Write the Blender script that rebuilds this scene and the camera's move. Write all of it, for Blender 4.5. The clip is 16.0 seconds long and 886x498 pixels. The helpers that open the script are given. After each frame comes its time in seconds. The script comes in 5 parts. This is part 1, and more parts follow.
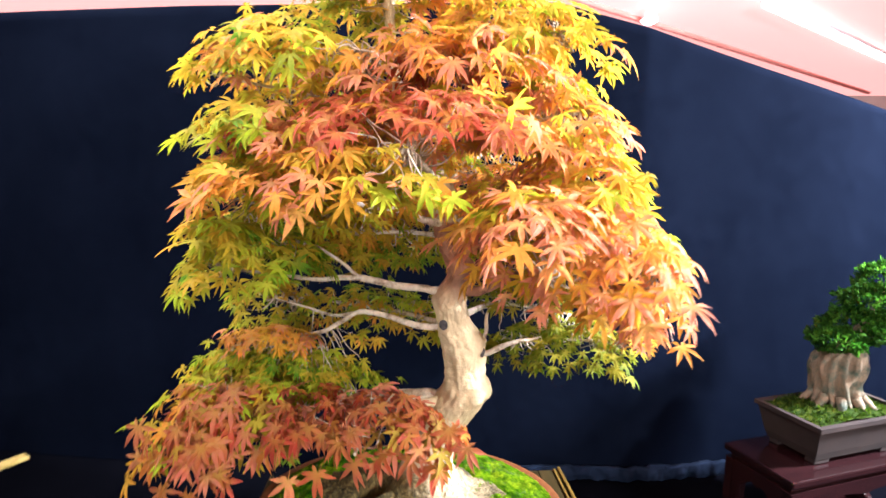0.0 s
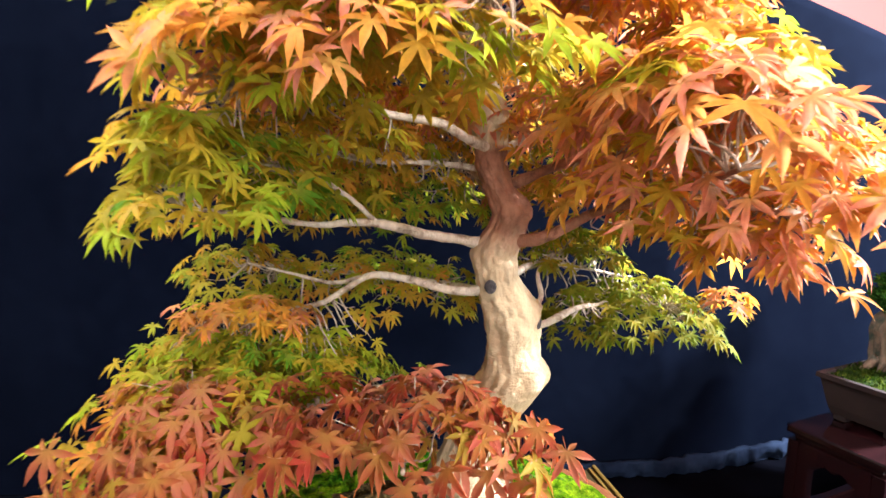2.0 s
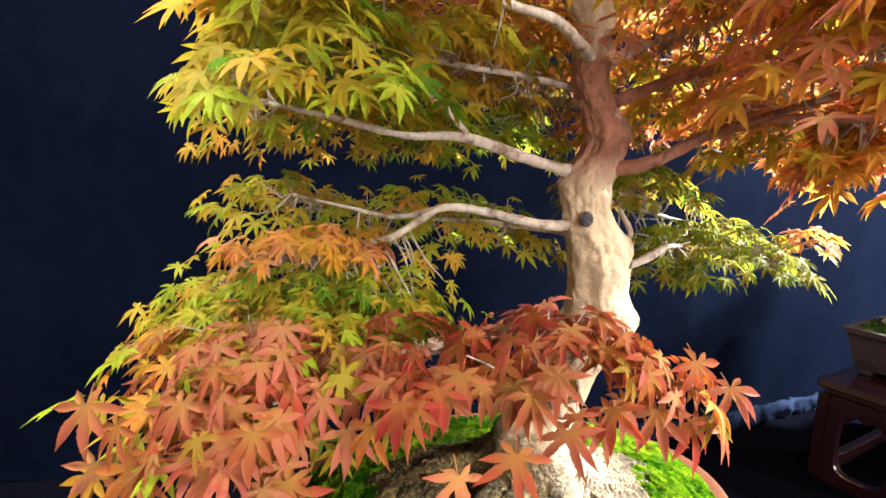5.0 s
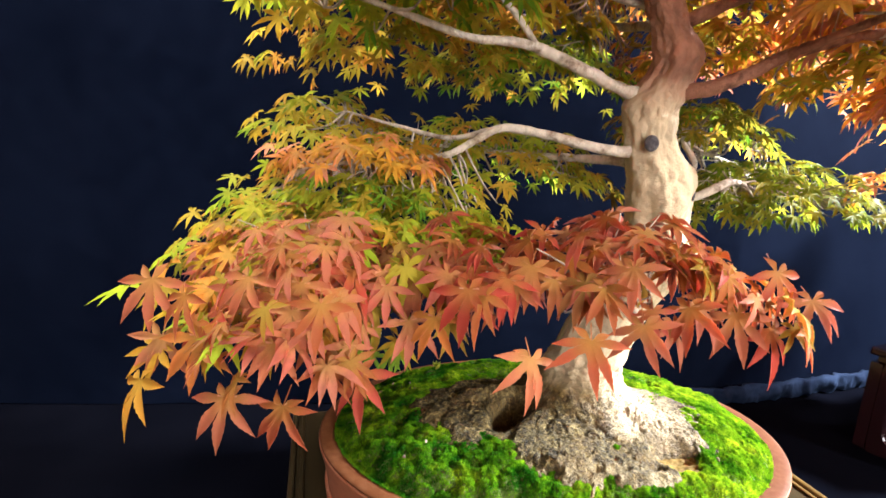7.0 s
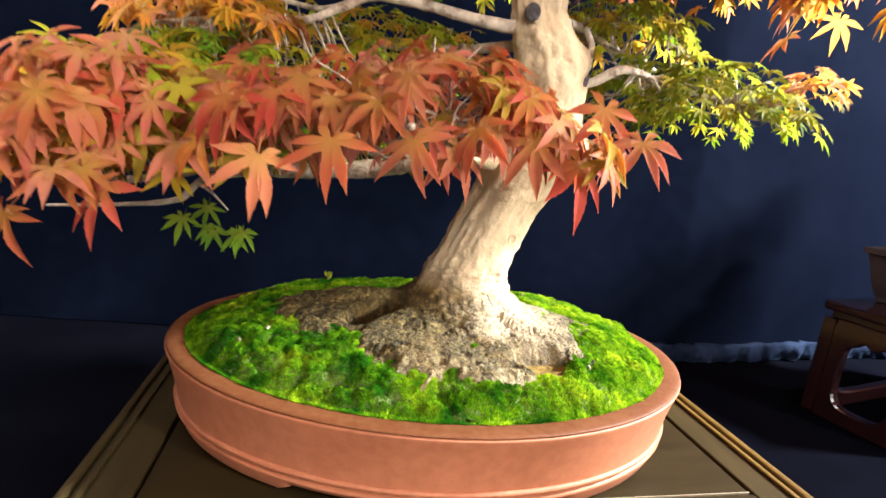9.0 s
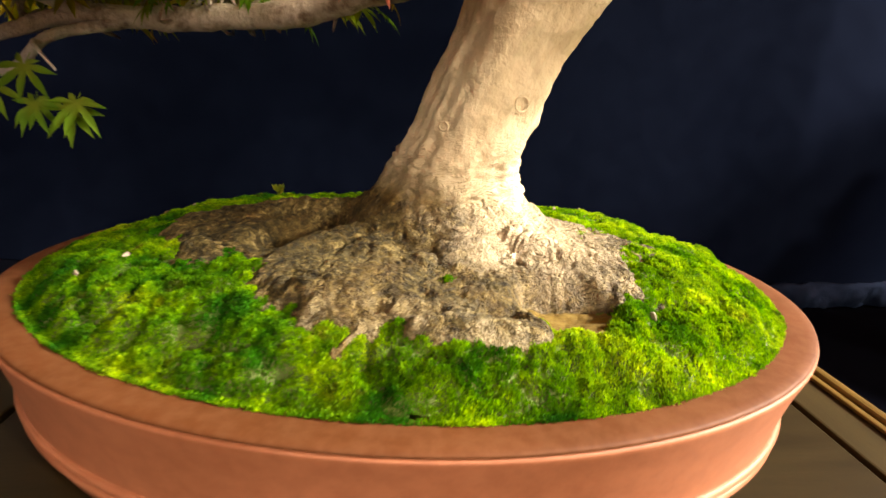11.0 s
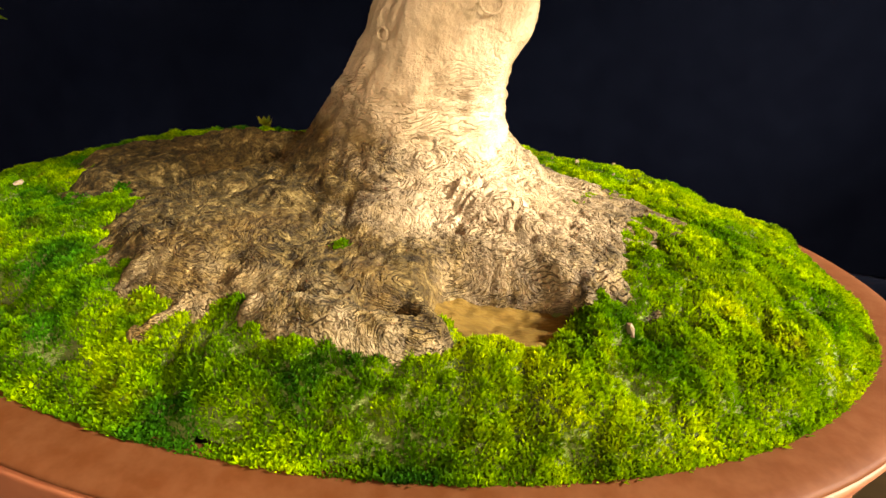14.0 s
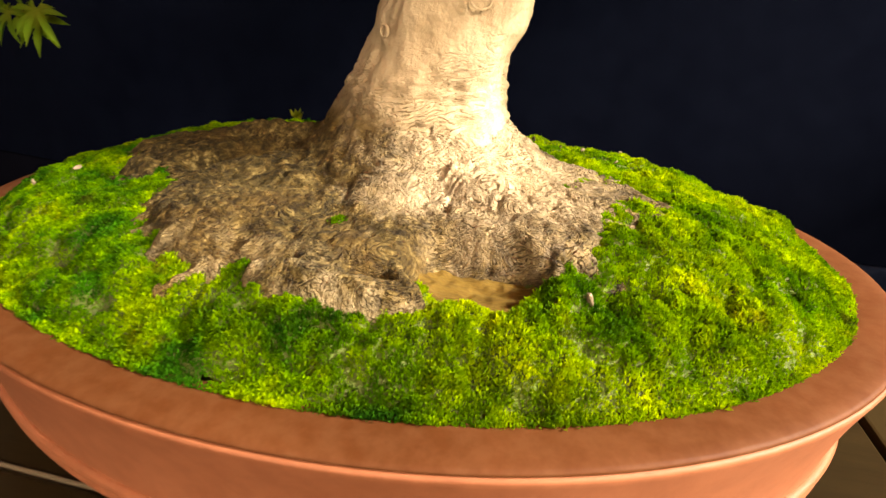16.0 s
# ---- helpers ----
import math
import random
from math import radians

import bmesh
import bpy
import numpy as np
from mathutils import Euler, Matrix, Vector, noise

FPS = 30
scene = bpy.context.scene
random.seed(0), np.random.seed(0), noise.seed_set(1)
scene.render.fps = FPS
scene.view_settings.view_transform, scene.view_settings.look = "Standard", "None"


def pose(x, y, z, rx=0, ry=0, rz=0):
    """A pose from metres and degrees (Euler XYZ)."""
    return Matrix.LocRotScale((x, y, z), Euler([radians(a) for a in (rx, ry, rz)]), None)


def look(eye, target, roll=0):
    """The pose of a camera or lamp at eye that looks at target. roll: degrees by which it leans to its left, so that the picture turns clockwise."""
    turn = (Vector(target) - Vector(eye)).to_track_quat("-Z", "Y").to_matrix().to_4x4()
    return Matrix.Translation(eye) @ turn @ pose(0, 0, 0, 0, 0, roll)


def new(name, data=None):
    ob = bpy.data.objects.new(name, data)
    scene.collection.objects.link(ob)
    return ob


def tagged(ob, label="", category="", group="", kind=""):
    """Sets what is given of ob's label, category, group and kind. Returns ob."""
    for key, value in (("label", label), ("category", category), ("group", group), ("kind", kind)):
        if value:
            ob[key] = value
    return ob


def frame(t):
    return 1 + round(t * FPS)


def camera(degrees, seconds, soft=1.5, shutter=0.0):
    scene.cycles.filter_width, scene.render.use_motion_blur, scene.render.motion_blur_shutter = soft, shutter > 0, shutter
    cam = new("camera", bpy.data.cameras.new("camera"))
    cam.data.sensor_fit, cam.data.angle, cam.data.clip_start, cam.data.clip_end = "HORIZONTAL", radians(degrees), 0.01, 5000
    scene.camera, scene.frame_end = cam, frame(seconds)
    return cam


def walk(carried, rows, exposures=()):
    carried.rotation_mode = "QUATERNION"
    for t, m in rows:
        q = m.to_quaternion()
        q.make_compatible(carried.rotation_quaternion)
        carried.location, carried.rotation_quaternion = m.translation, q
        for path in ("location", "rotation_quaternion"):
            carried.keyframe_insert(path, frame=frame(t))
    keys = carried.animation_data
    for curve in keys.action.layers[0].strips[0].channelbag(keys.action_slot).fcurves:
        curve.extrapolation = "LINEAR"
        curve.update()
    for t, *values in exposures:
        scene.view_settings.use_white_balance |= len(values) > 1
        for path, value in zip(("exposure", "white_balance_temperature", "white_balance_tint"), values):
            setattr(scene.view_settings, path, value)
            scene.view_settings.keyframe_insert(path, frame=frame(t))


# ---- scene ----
cam = camera(81.52, 16.0, 1.5, 0.5)
RIM = 0.24  # height of the pot's rim over the display table
# seconds, eye from the middle of the pot's rim, yaw, pitch, roll
ROWS = [
    (0.0, 0.1144, -0.9620, 0.6481, 3.24, -7.73, -0.57),
    (0.5, 0.0373, -0.8862, 0.5709, -0.61, -4.23, 3.27),
    (1.0, -0.0029, -0.8396, 0.5578, -0.72, -5.62, 2.23),
    (1.5, -0.0244, -0.8020, 0.5374, -0.57, -6.99, 1.85),
    (2.0, -0.0394, -0.7269, 0.5267, -3.36, -7.68, -0.20),
    (2.5, -0.0640, -0.6777, 0.5191, -4.10, -9.25, -1.64),
    (3.0, -0.1061, -0.6450, 0.4771, -6.02, -7.58, 0.06),
    (3.5, -0.1342, -0.6308, 0.4584, -7.75, -7.43, 1.69),
    (5.8, -0.2352, -0.6260, 0.4041, -9.18, -9.75, -3.80),
    (6.0, -0.2377, -0.6274, 0.3740, -8.61, -8.35, -3.93),
    (6.5, -0.2397, -0.6295, 0.3631, -7.56, -9.21, -3.67),
    (7.0, -0.2444, -0.6204, 0.3597, -6.72, -10.92, -3.53),
    (7.5, -0.2092, -0.6175, 0.3375, -5.41, -11.42, -4.20),
    (8.0, -0.1591, -0.6228, 0.3194, -4.87, -10.92, -3.38),
    (8.5, -0.0895, -0.6300, 0.2860, -5.47, -11.85, -4.01),
    (9.0, -0.0526, -0.6118, 0.2442, -3.93, -12.11, -5.96),
    (9.5, -0.0314, -0.5560, 0.2175, -1.99, -14.06, -4.30),
    (10.0, -0.0173, -0.5091, 0.1848, -1.35, -16.61, -2.61),
    (12.3, 0.0962, -0.3207, 0.1347, 12.50, -21.92, -3.16),
    (12.5, 0.0938, -0.3230, 0.1281, 13.90, -23.11, -2.88),
    (13.0, 0.0973, -0.3095, 0.1226, 14.05, -23.49, -3.79),
    (13.5, 0.1187, -0.3036, 0.1273, 14.50, -23.99, -3.24),
    (14.0, 0.1274, -0.3029, 0.1307, 15.06, -24.18, -2.94),
    (14.5, 0.1424, -0.2993, 0.1301, 15.93, -24.75, -1.86),
    (15.0, 0.1558, -0.2990, 0.1319, 17.12, -25.12, -1.57),
    (15.5, 0.1632, -0.3021, 0.1313, 18.76, -25.14, -1.39),
    (16.0, 0.1628, -0.3177, 0.1330, 20.36, -24.90, -1.57),
]
# seconds, stops, kelvin, tint
EXPOSURES = ((0.0, 0.15, 6000, 10), (3.5, 0.25, 6050, 10), (6.0, 0.40, 5950, 10), (9.5, 0.14, 6400, 9), (12.3, -0.52, 8700, 14), (16.0, -0.58, 9000, 17))
walk(cam, [(t, pose(x, y, z + RIM, 90 + pitch, roll, yaw)) for t, x, y, z, yaw, pitch, roll in ROWS], EXPOSURES)

# ---------------------------------------------------------------- world, lamps
world = bpy.data.worlds.new("world")
scene.world = world
world.use_nodes = True
world.node_tree.nodes["Background"].inputs[0].default_value = (0.75, 0.8, 1.0, 1)
world.node_tree.nodes["Background"].inputs[1].default_value = 0.1


def lamp(name, eye, target, size, watts, colour):
    data = bpy.data.lights.new(name, "AREA")
    data.shape, data.size, data.energy, data.color = "DISK", size, watts, colour
    ob = new(name, data)
    ob.matrix_world = look(eye, target)
    return ob


KEY, TOP, SIDE, FRONT = (2.60, -2.11, 1.56), (-1.00, 0.02, 2.08), (2.15, 0.0, 1.55), (0.4, -4.6, 1.65)
spot = bpy.data.lights.new("spot_light", "SPOT")
spot.energy, spot.color, spot.shadow_soft_size, spot.spot_size, spot.spot_blend = 720, (1.0, 0.95, 0.86), 0.16, radians(40), 0.5
new("spot_light", spot).matrix_world = look(KEY, (0.06, -0.05, 0.54))
# lamp added under the closed roof, standing in for daylight through its fabric
roof_light = lamp("roof_daylight", TOP, (-0.85, 0.20, 0.9), 1.0, 105, (1.0, 0.98, 0.95))
roof_light.data.shape, roof_light.data.size, roof_light.data.size_y = "RECTANGLE", 2.8, 0.5
lamp("side_light", SIDE, (1.30, 0.6, 0.92), 0.25, 490, (0.93, 0.97, 1.0))
# fill lamp added behind the camera; the marquee is closed there
lamp("front_fill", FRONT, (0.2, 0, 0.8), 2.4, 230, (1.0, 0.97, 0.92))

# ---------------------------------------------------------------- helpers


def link(name, verts, faces, material, parent=None, label="", smooth=True):
    me = bpy.data.meshes.new(name)
    me.from_pydata([tuple(v) for v in verts], [], [tuple(f) for f in faces])
    me.update()
    if smooth:
        me.polygons.foreach_set("use_smooth", [True] * len(me.polygons))
    if material:
        me.materials.append(material)
    ob = new(name, me)
    if parent:
        ob.parent = parent
    if label:
        ob["label"] = label
    return ob


def part(name, bm, material, parent=None, label="", smooth=False):
    me = bpy.data.meshes.new(name)
    bmesh.ops.recalc_face_normals(bm, faces=bm.faces)
    bm.to_mesh(me)
    bm.free()
    if smooth:
        me.polygons.foreach_set("use_smooth", [True] * len(me.polygons))
    me.materials.append(material)
    ob = new(name, me)
    if parent:
        ob.parent = parent
    if label:
        ob["label"] = label
    return ob


def box(lo, hi, bevel=0.0, m=None):
    bm = bmesh.new()
    c = [(a + b) / 2 for a, b in zip(lo, hi)]
    s = [b - a for a, b in zip(lo, hi)]
    bmesh.ops.create_cube(bm, size=1, matrix=Matrix.Translation(c) @ Matrix.Diagonal((*s, 1)))
    if bevel:
        bmesh.ops.bevel(bm, geom=bm.edges[:], offset=bevel, segments=2, affect="EDGES", profile=0.6)
    if m:
        bmesh.ops.transform(bm, matrix=m, verts=bm.verts)
    return bm


def thing(name, m=None, **tags):
    ob = new(name)
    ob.empty_display_size = 0.05
    if m:
        ob.matrix_world = m
    return tagged(ob, **tags)


RNG = np.random.default_rng(7)


def hashed(i, j, k):
    h = (i * 374761393 + j * 668265263 + k * 2147483647 + 1274126177) & 0xFFFFFFFF
    h = ((h ^ (h >> 13)) * 1103515245) & 0xFFFFFFFF
    h = ((h ^ (h >> 16)) * 2654435761) & 0xFFFFFFFF
    return ((h >> 8) & 0xFFFF) / 65535.0


def vnoise(p):
    """Smooth value noise, -1 to 1, at the rows of p."""
    p = np.asarray(p, float)
    i = np.floor(p).astype(np.int64)
    f = p - i
    u = f * f * (3 - 2 * f)
    out = 0
    for a in (0, 1):
        for b in (0, 1):
            for c in (0, 1):
                w = (u[:, 0] if a else 1 - u[:, 0]) * (u[:, 1] if b else 1 - u[:, 1]) * (u[:, 2] if c else 1 - u[:, 2])
                out = out + w * hashed(i[:, 0] + a, i[:, 1] + b, i[:, 2] + c)
    return out * 2 - 1


def fbm(p, octaves=4, rough=0.5):
    out, amp = 0, 1.0
    for o in range(octaves):
        out = out + amp * vnoise(np.asarray(p) * 2 ** o + 17.3 * o)
        amp *= rough
    return out


def catmull(points, n):
    """A smooth curve of n places through the rows of points (any number of columns)."""
    P = np.asarray(points, float)
    P = np.vstack([2 * P[0] - P[1], P, 2 * P[-1] - P[-2]])
    t = np.linspace(0, len(P) - 3 - 1e-9, n)
    i = t.astype(int)
    f = (t - i)[:, None]
    a, b, c, d = P[i], P[i + 1], P[i + 2], P[i + 3]
    return 0.5 * (2 * b + (c - a) * f + (2 * a - 5 * b + 4 * c - d) * f ** 2 + (3 * b - a - 3 * c + d) * f ** 3)


def tube(points, n, sides, wobble=0.0, scale=60.0, cap=True):
    """Vertices and faces of a tapered tube; points are rows of x, y, z, radius."""
    C = catmull(points, n)
    t = np.gradient(C[:, :3], axis=0)
    t /= np.linalg.norm(t, axis=1)[:, None] + 1e-12
    up = np.array([0.31, 0.87, 0.22]) if abs(t[0][1]) < 0.8 else np.array([1.0, 0.1, 0.2])
    A = np.cross(t, up)
    A /= np.linalg.norm(A, axis=1)[:, None]
    B = np.cross(t, A)
    th = np.linspace(0, 2 * np.pi, sides, endpoint=False)
    ring = np.cos(th)[None, :, None] * A[:, None] + np.sin(th)[None, :, None] * B[:, None]
    r = np.repeat(C[:, 3][:, None], sides, 1)
    if wobble:
        q = (C[:, None, :3] + ring * r[..., None]).reshape(-1, 3)
        r = r * (1 + wobble * fbm(q * scale, 3).reshape(n, sides))
    V = (C[:, None, :3] + ring * r[..., None]).reshape(-1, 3)
    k = np.arange(sides)
    F = []
    for i in range(n - 1):
        for j in range(sides):
            F.append((i * sides + j, i * sides + (j + 1) % sides, (i + 1) * sides + (j + 1) % sides, (i + 1) * sides + j))
    if cap:
        F.append(tuple((n - 1) * sides + k))
        F.append(tuple(k[::-1]))
    return V, F


# ---------------------------------------------------------------- materials


def nodes(name, rough=0.6, metal=0.0, spec=0.5):
    mat = bpy.data.materials.new(name)
    mat.use_nodes = True
    nt = mat.node_tree
    b = nt.nodes["Principled BSDF"]
    b.inputs["Roughness"].default_value = rough
    b.inputs["Metallic"].default_value = metal
    b.inputs["Specular IOR Level"].default_value = spec
    return mat, nt, b


def tex(nt, scale, detail=4, rough=0.55, stretch=None, coord="Object"):
    tc = nt.nodes.new("ShaderNodeTexCoord")
    mp = nt.nodes.new("ShaderNodeMapping")
    mp.inputs["Scale"].default_value = stretch or (1, 1, 1)
    nt.links.new(tc.outputs[coord], mp.inputs[0])
    n = nt.nodes.new("ShaderNodeTexNoise")
    n.inputs["Scale"].default_value, n.inputs["Detail"].default_value, n.inputs["Roughness"].default_value = scale, detail, rough
    nt.links.new(mp.outputs[0], n.inputs["Vector"])
    return n.outputs[0]


def ramp(nt, fac, stops):
    r = nt.nodes.new("ShaderNodeValToRGB")
    e = r.color_ramp.elements
    while len(e) < len(stops):
        e.new(0.5)
    for el, (p, c) in zip(e, stops):
        el.position, el.color = p, (*c, 1)
    nt.links.new(fac, r.inputs[0])
    return r.outputs[0]


def mixed(nt, fac, a, b, mode="MIX"):
    m = nt.nodes.new("ShaderNodeMix")
    m.data_type, m.blend_type = "RGBA", mode
    for socket, v in ((m.inputs[0], fac), (m.inputs[6], a), (m.inputs[7], b)):
        if isinstance(v, (int, float)):
            socket.default_value = v
        elif isinstance(v, tuple):
            socket.default_value = (*v, 1)
        else:
            nt.links.new(v, socket)
    return m.outputs[2]


def bump(nt, b, height, strength, distance):
    n = nt.nodes.new("ShaderNodeBump")
    n.inputs["Strength"].default_value, n.inputs["Distance"].default_value = strength, distance
    nt.links.new(height, n.inputs["Height"])
    nt.links.new(n.outputs[0], b.inputs["Normal"])
    return n


def mottled(name, c1, c2, scale, rough=0.6, bump_scale=None, bump_by=0.2, distance=0.001, metal=0.0, spec=0.5, stretch=None, fine=None):
    mat, nt, b = nodes(name, rough, metal, spec)
    col = ramp(nt, tex(nt, scale, 5, 0.6, stretch), [(0.3, c1), (0.7, c2)])
    if fine:
        col = mixed(nt, 0.35, col, ramp(nt, tex(nt, scale * 9, 3, 0.6, stretch), [(0.35, fine), (0.65, c2)]))
    nt.links.new(col, b.inputs["Base Color"])
    if bump_scale:
        bump(nt, b, tex(nt, bump_scale, 5, 0.65, stretch), bump_by, distance)
    return mat


CLOTH = mottled("backdrop_cloth", (0.0011, 0.0018, 0.0046), (0.0024, 0.0036, 0.0082), 3.0, 0.9, 900, 0.25, 0.0006, spec=0.004, fine=(0.0010, 0.0015, 0.0040))
HEM = mottled("hem_cloth", (0.0032, 0.0054, 0.0130), (0.0085, 0.0135, 0.0270), 14, 0.9, 60, 0.5, 0.004, spec=0.03)
TABLECLOTH = mottled("table_cloth", (0.0009, 0.0010, 0.0018), (0.0018, 0.0019, 0.0032), 5.0, 0.95, 700, 0.3, 0.0006, spec=0.0)
ROOF = mottled("marquee_fabric", (0.62, 0.16, 0.13), (0.78, 0.30, 0.25), 1.2, 0.7, 40, 0.1, 0.003)
FLOOR = mottled("floor_boards", (0.10, 0.09, 0.08), (0.16, 0.14, 0.12), 6, 0.6, 80, 0.2, 0.002)
WALL = mottled("marquee_wall", (0.40, 0.38, 0.37), (0.5, 0.48, 0.46), 2, 0.8, 60, 0.1, 0.002)
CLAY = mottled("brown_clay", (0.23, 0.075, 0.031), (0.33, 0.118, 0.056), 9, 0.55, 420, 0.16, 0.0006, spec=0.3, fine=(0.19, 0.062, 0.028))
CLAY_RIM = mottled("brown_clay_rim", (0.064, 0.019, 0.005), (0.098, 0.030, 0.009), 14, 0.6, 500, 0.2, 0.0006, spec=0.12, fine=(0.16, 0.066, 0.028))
STAND_WOOD = mottled("dark_stand_wood", (0.010, 0.0065, 0.0025), (0.022, 0.0145, 0.0054), 7, 0.36, 60, 0.15, 0.0006, spec=0.10, stretch=(1, 9, 9), fine=(0.016, 0.011, 0.005))
RAIL_WOOD = mottled("stand_rail_wood", (0.015, 0.0102, 0.0038), (0.030, 0.0205, 0.0076), 8, 0.36, 60, 0.15, 0.0006, spec=0.10, stretch=(9, 1.2, 9), fine=(0.026, 0.018, 0.008))
LIT_LIP_WOOD = mottled("stand_lit_lip_wood", (0.060, 0.034, 0.007), (0.115, 0.066, 0.014), 12, 0.3, 60, 0.12, 0.0005, stretch=(6, 2, 6))
PALE_WOOD = mottled("pale_inlay", (0.12, 0.095, 0.06), (0.18, 0.14, 0.085), 20, 0.5)
ROSEWOOD = mottled("rosewood", (0.005, 0.0018, 0.0024), (0.012, 0.0036, 0.0042), 9, 0.16, 90, 0.06, 0.0004, stretch=(1, 8, 8), fine=(0.012, 0.004, 0.004))
DARKCLAY = mottled("dark_clay", (0.012, 0.0075, 0.0075), (0.023, 0.0145, 0.013), 12, 0.7, 300, 0.2, 0.0006, spec=0.15)
METAL = mottled("white_enamel", (0.7, 0.7, 0.7), (0.8, 0.8, 0.8), 5, 0.4)
GOLD = mottled("gold_card", (0.42, 0.30, 0.08), (0.58, 0.44, 0.16), 60, 0.35)


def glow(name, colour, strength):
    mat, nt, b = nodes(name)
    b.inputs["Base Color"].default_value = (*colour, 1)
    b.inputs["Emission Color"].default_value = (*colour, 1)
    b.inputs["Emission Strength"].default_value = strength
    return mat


TUBE_GLOW = glow("tube_glow", (1.0, 0.97, 0.93), 12.0)
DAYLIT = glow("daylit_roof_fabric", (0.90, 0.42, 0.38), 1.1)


def bark_material(name, lo, hi, dark, patch=(0.42, 0.62), patch_scale=26.0, streak=(1, 1, 0.25), rooted=False, red_shade=False):
    mat, nt, b = nodes(name, 0.75, 0, 0.3)
    base = ramp(nt, tex(nt, 22, 6, 0.6, streak), [(0.3, lo), (0.7, hi)])
    d = ramp(nt, tex(nt, patch_scale, 7, 0.7), [(patch[0], (1, 1, 1)), (patch[1], (0, 0, 0))])
    col = mixed(nt, d, base, dark)
    if rooted:  # weathered, lichen-grey bark low down where roots spread, darkened for shade towards -x
        flow = tex(nt, 105, 7, 0.68)
        flow.node.inputs["Distortion"].default_value = 1.4
        old = ramp(nt, flow, [(0.36, (0.013, 0.008, 0.0015)), (0.46, (0.060, 0.042, 0.010)), (0.55, (0.125, 0.086, 0.024)), (0.66, (0.31, 0.232, 0.090))])
        brown = ramp(nt, tex(nt, 16, 4, 0.6), [(0.46, (0, 0, 0)), (0.62, (1, 1, 1))])
        old = mixed(nt, mixed(nt, 0.45, (0.0, 0.0, 0.0), brown), old, (0.15, 0.085, 0.018))
        front, pale = nt.nodes.new("ShaderNodeMapRange"), nt.nodes.new("ShaderNodeMath")  # bleached ends of the front roots
        front.inputs["From Min"].default_value, front.inputs["From Max"].default_value = -0.138, -0.158
        pale.operation = "MULTIPLY"
        tc, flat, away, sep = [nt.nodes.new("ShaderNode" + k) for k in ("TexCoord", "VectorMath", "VectorMath", "SeparateXYZ")]
        flat.operation, away.operation = "MULTIPLY", "DISTANCE"
        # centre set off to +x, so the shaded -x roots get the darker colour
        flat.inputs[1].default_value, away.inputs[1].default_value = (1, 1, 0), (0.088, -0.036, 0)
        nt.links.new(tc.outputs["Object"], flat.inputs[0])
        nt.links.new(flat.outputs[0], away.inputs[0])
        nt.links.new(tc.outputs["Object"], sep.inputs[0])
        nt.links.new(sep.outputs[1], front.inputs["Value"])
        nt.links.new(front.outputs[0], pale.inputs[0])
        nt.links.new(ramp(nt, tex(nt, 45, 5, 0.65), [(0.44, (0, 0, 0)), (0.62, (0.8, 0.8, 0.8))]), pale.inputs[1])
        old = mixed(nt, pale.outputs[0], old, (0.36, 0.285, 0.16))
        wob = nt.nodes.new("ShaderNodeMath")
        wob.operation = "MULTIPLY_ADD"
        wob.inputs[1].default_value = 0.15
        nt.links.new(tex(nt, 24, 6, 0.7), wob.inputs[0])
        nt.links.new(away.outputs["Value"], wob.inputs[2])
        far, low, both = nt.nodes.new("ShaderNodeMapRange"), nt.nodes.new("ShaderNodeMapRange"), nt.nodes.new("ShaderNodeMath")
        both.operation = "MULTIPLY"
        far.inputs["From Min"].default_value, far.inputs["From Max"].default_value = 0.104, 0.166
        low.inputs["From Min"].default_value, low.inputs["From Max"].default_value = 0.34, 0.31
        nt.links.new(wob.outputs[0], far.inputs["Value"])
        nt.links.new(sep.outputs[2], low.inputs["Value"])
        nt.links.new(far.outputs[0], both.inputs[0])
        nt.links.new(low.outputs[0], both.inputs[1])
        col = mixed(nt, both.outputs[0], col, old)
    crease = None
    if rooted:  # swirling creases in the old bark, fading out up the trunk
        swirl = tex(nt, 30, 3, 0.5, (1, 1, 1.6) if streak == (1, 1, 1) else (0.5, 0.5, 1.9))
        swirl.node.inputs["Distortion"].default_value = 3.2
        wave = nt.nodes.new("ShaderNodeMath")
        wave.operation, wave.inputs[1].default_value = "PINGPONG", 0.045
        nt.links.new(swirl, wave.inputs[0])
        gnarled = streak == (1, 1, 1)
        crease = ramp(nt, wave.outputs[0], [(0.0, (0.20, 0.145, 0.07) if gnarled else (0.34, 0.27, 0.17)), (0.007, (0.62, 0.53, 0.38) if gnarled else (0.70, 0.63, 0.50)), (0.020, (1, 1, 1))])
        fade = nt.nodes.new("ShaderNodeMapRange")
        fade.inputs["From Min"].default_value, fade.inputs["From Max"].default_value = 0.37, 0.325
        nt.links.new(sep.outputs[2], fade.inputs["Value"])
        patchy = ramp(nt, tex(nt, 38, 4, 0.6), [(0.38, (0.35, 0.35, 0.35) if gnarled else (0.08, 0.08, 0.08)), (0.58, (1, 1, 1))])
        crease = mixed(nt, fade.outputs[0], (1.0, 1.0, 1.0), mixed(nt, patchy, (1.0, 1.0, 1.0), crease))
        col = mixed(nt, 0.8 if gnarled else 0.5, col, crease, "MULTIPLY")
    if red_shade:  # red light filtered by the leaves, painted as a belt on the upper trunk
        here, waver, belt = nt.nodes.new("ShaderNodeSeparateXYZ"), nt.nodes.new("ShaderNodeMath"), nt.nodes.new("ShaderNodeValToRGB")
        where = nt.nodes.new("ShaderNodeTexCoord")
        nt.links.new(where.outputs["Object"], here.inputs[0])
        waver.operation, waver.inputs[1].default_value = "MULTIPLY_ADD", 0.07
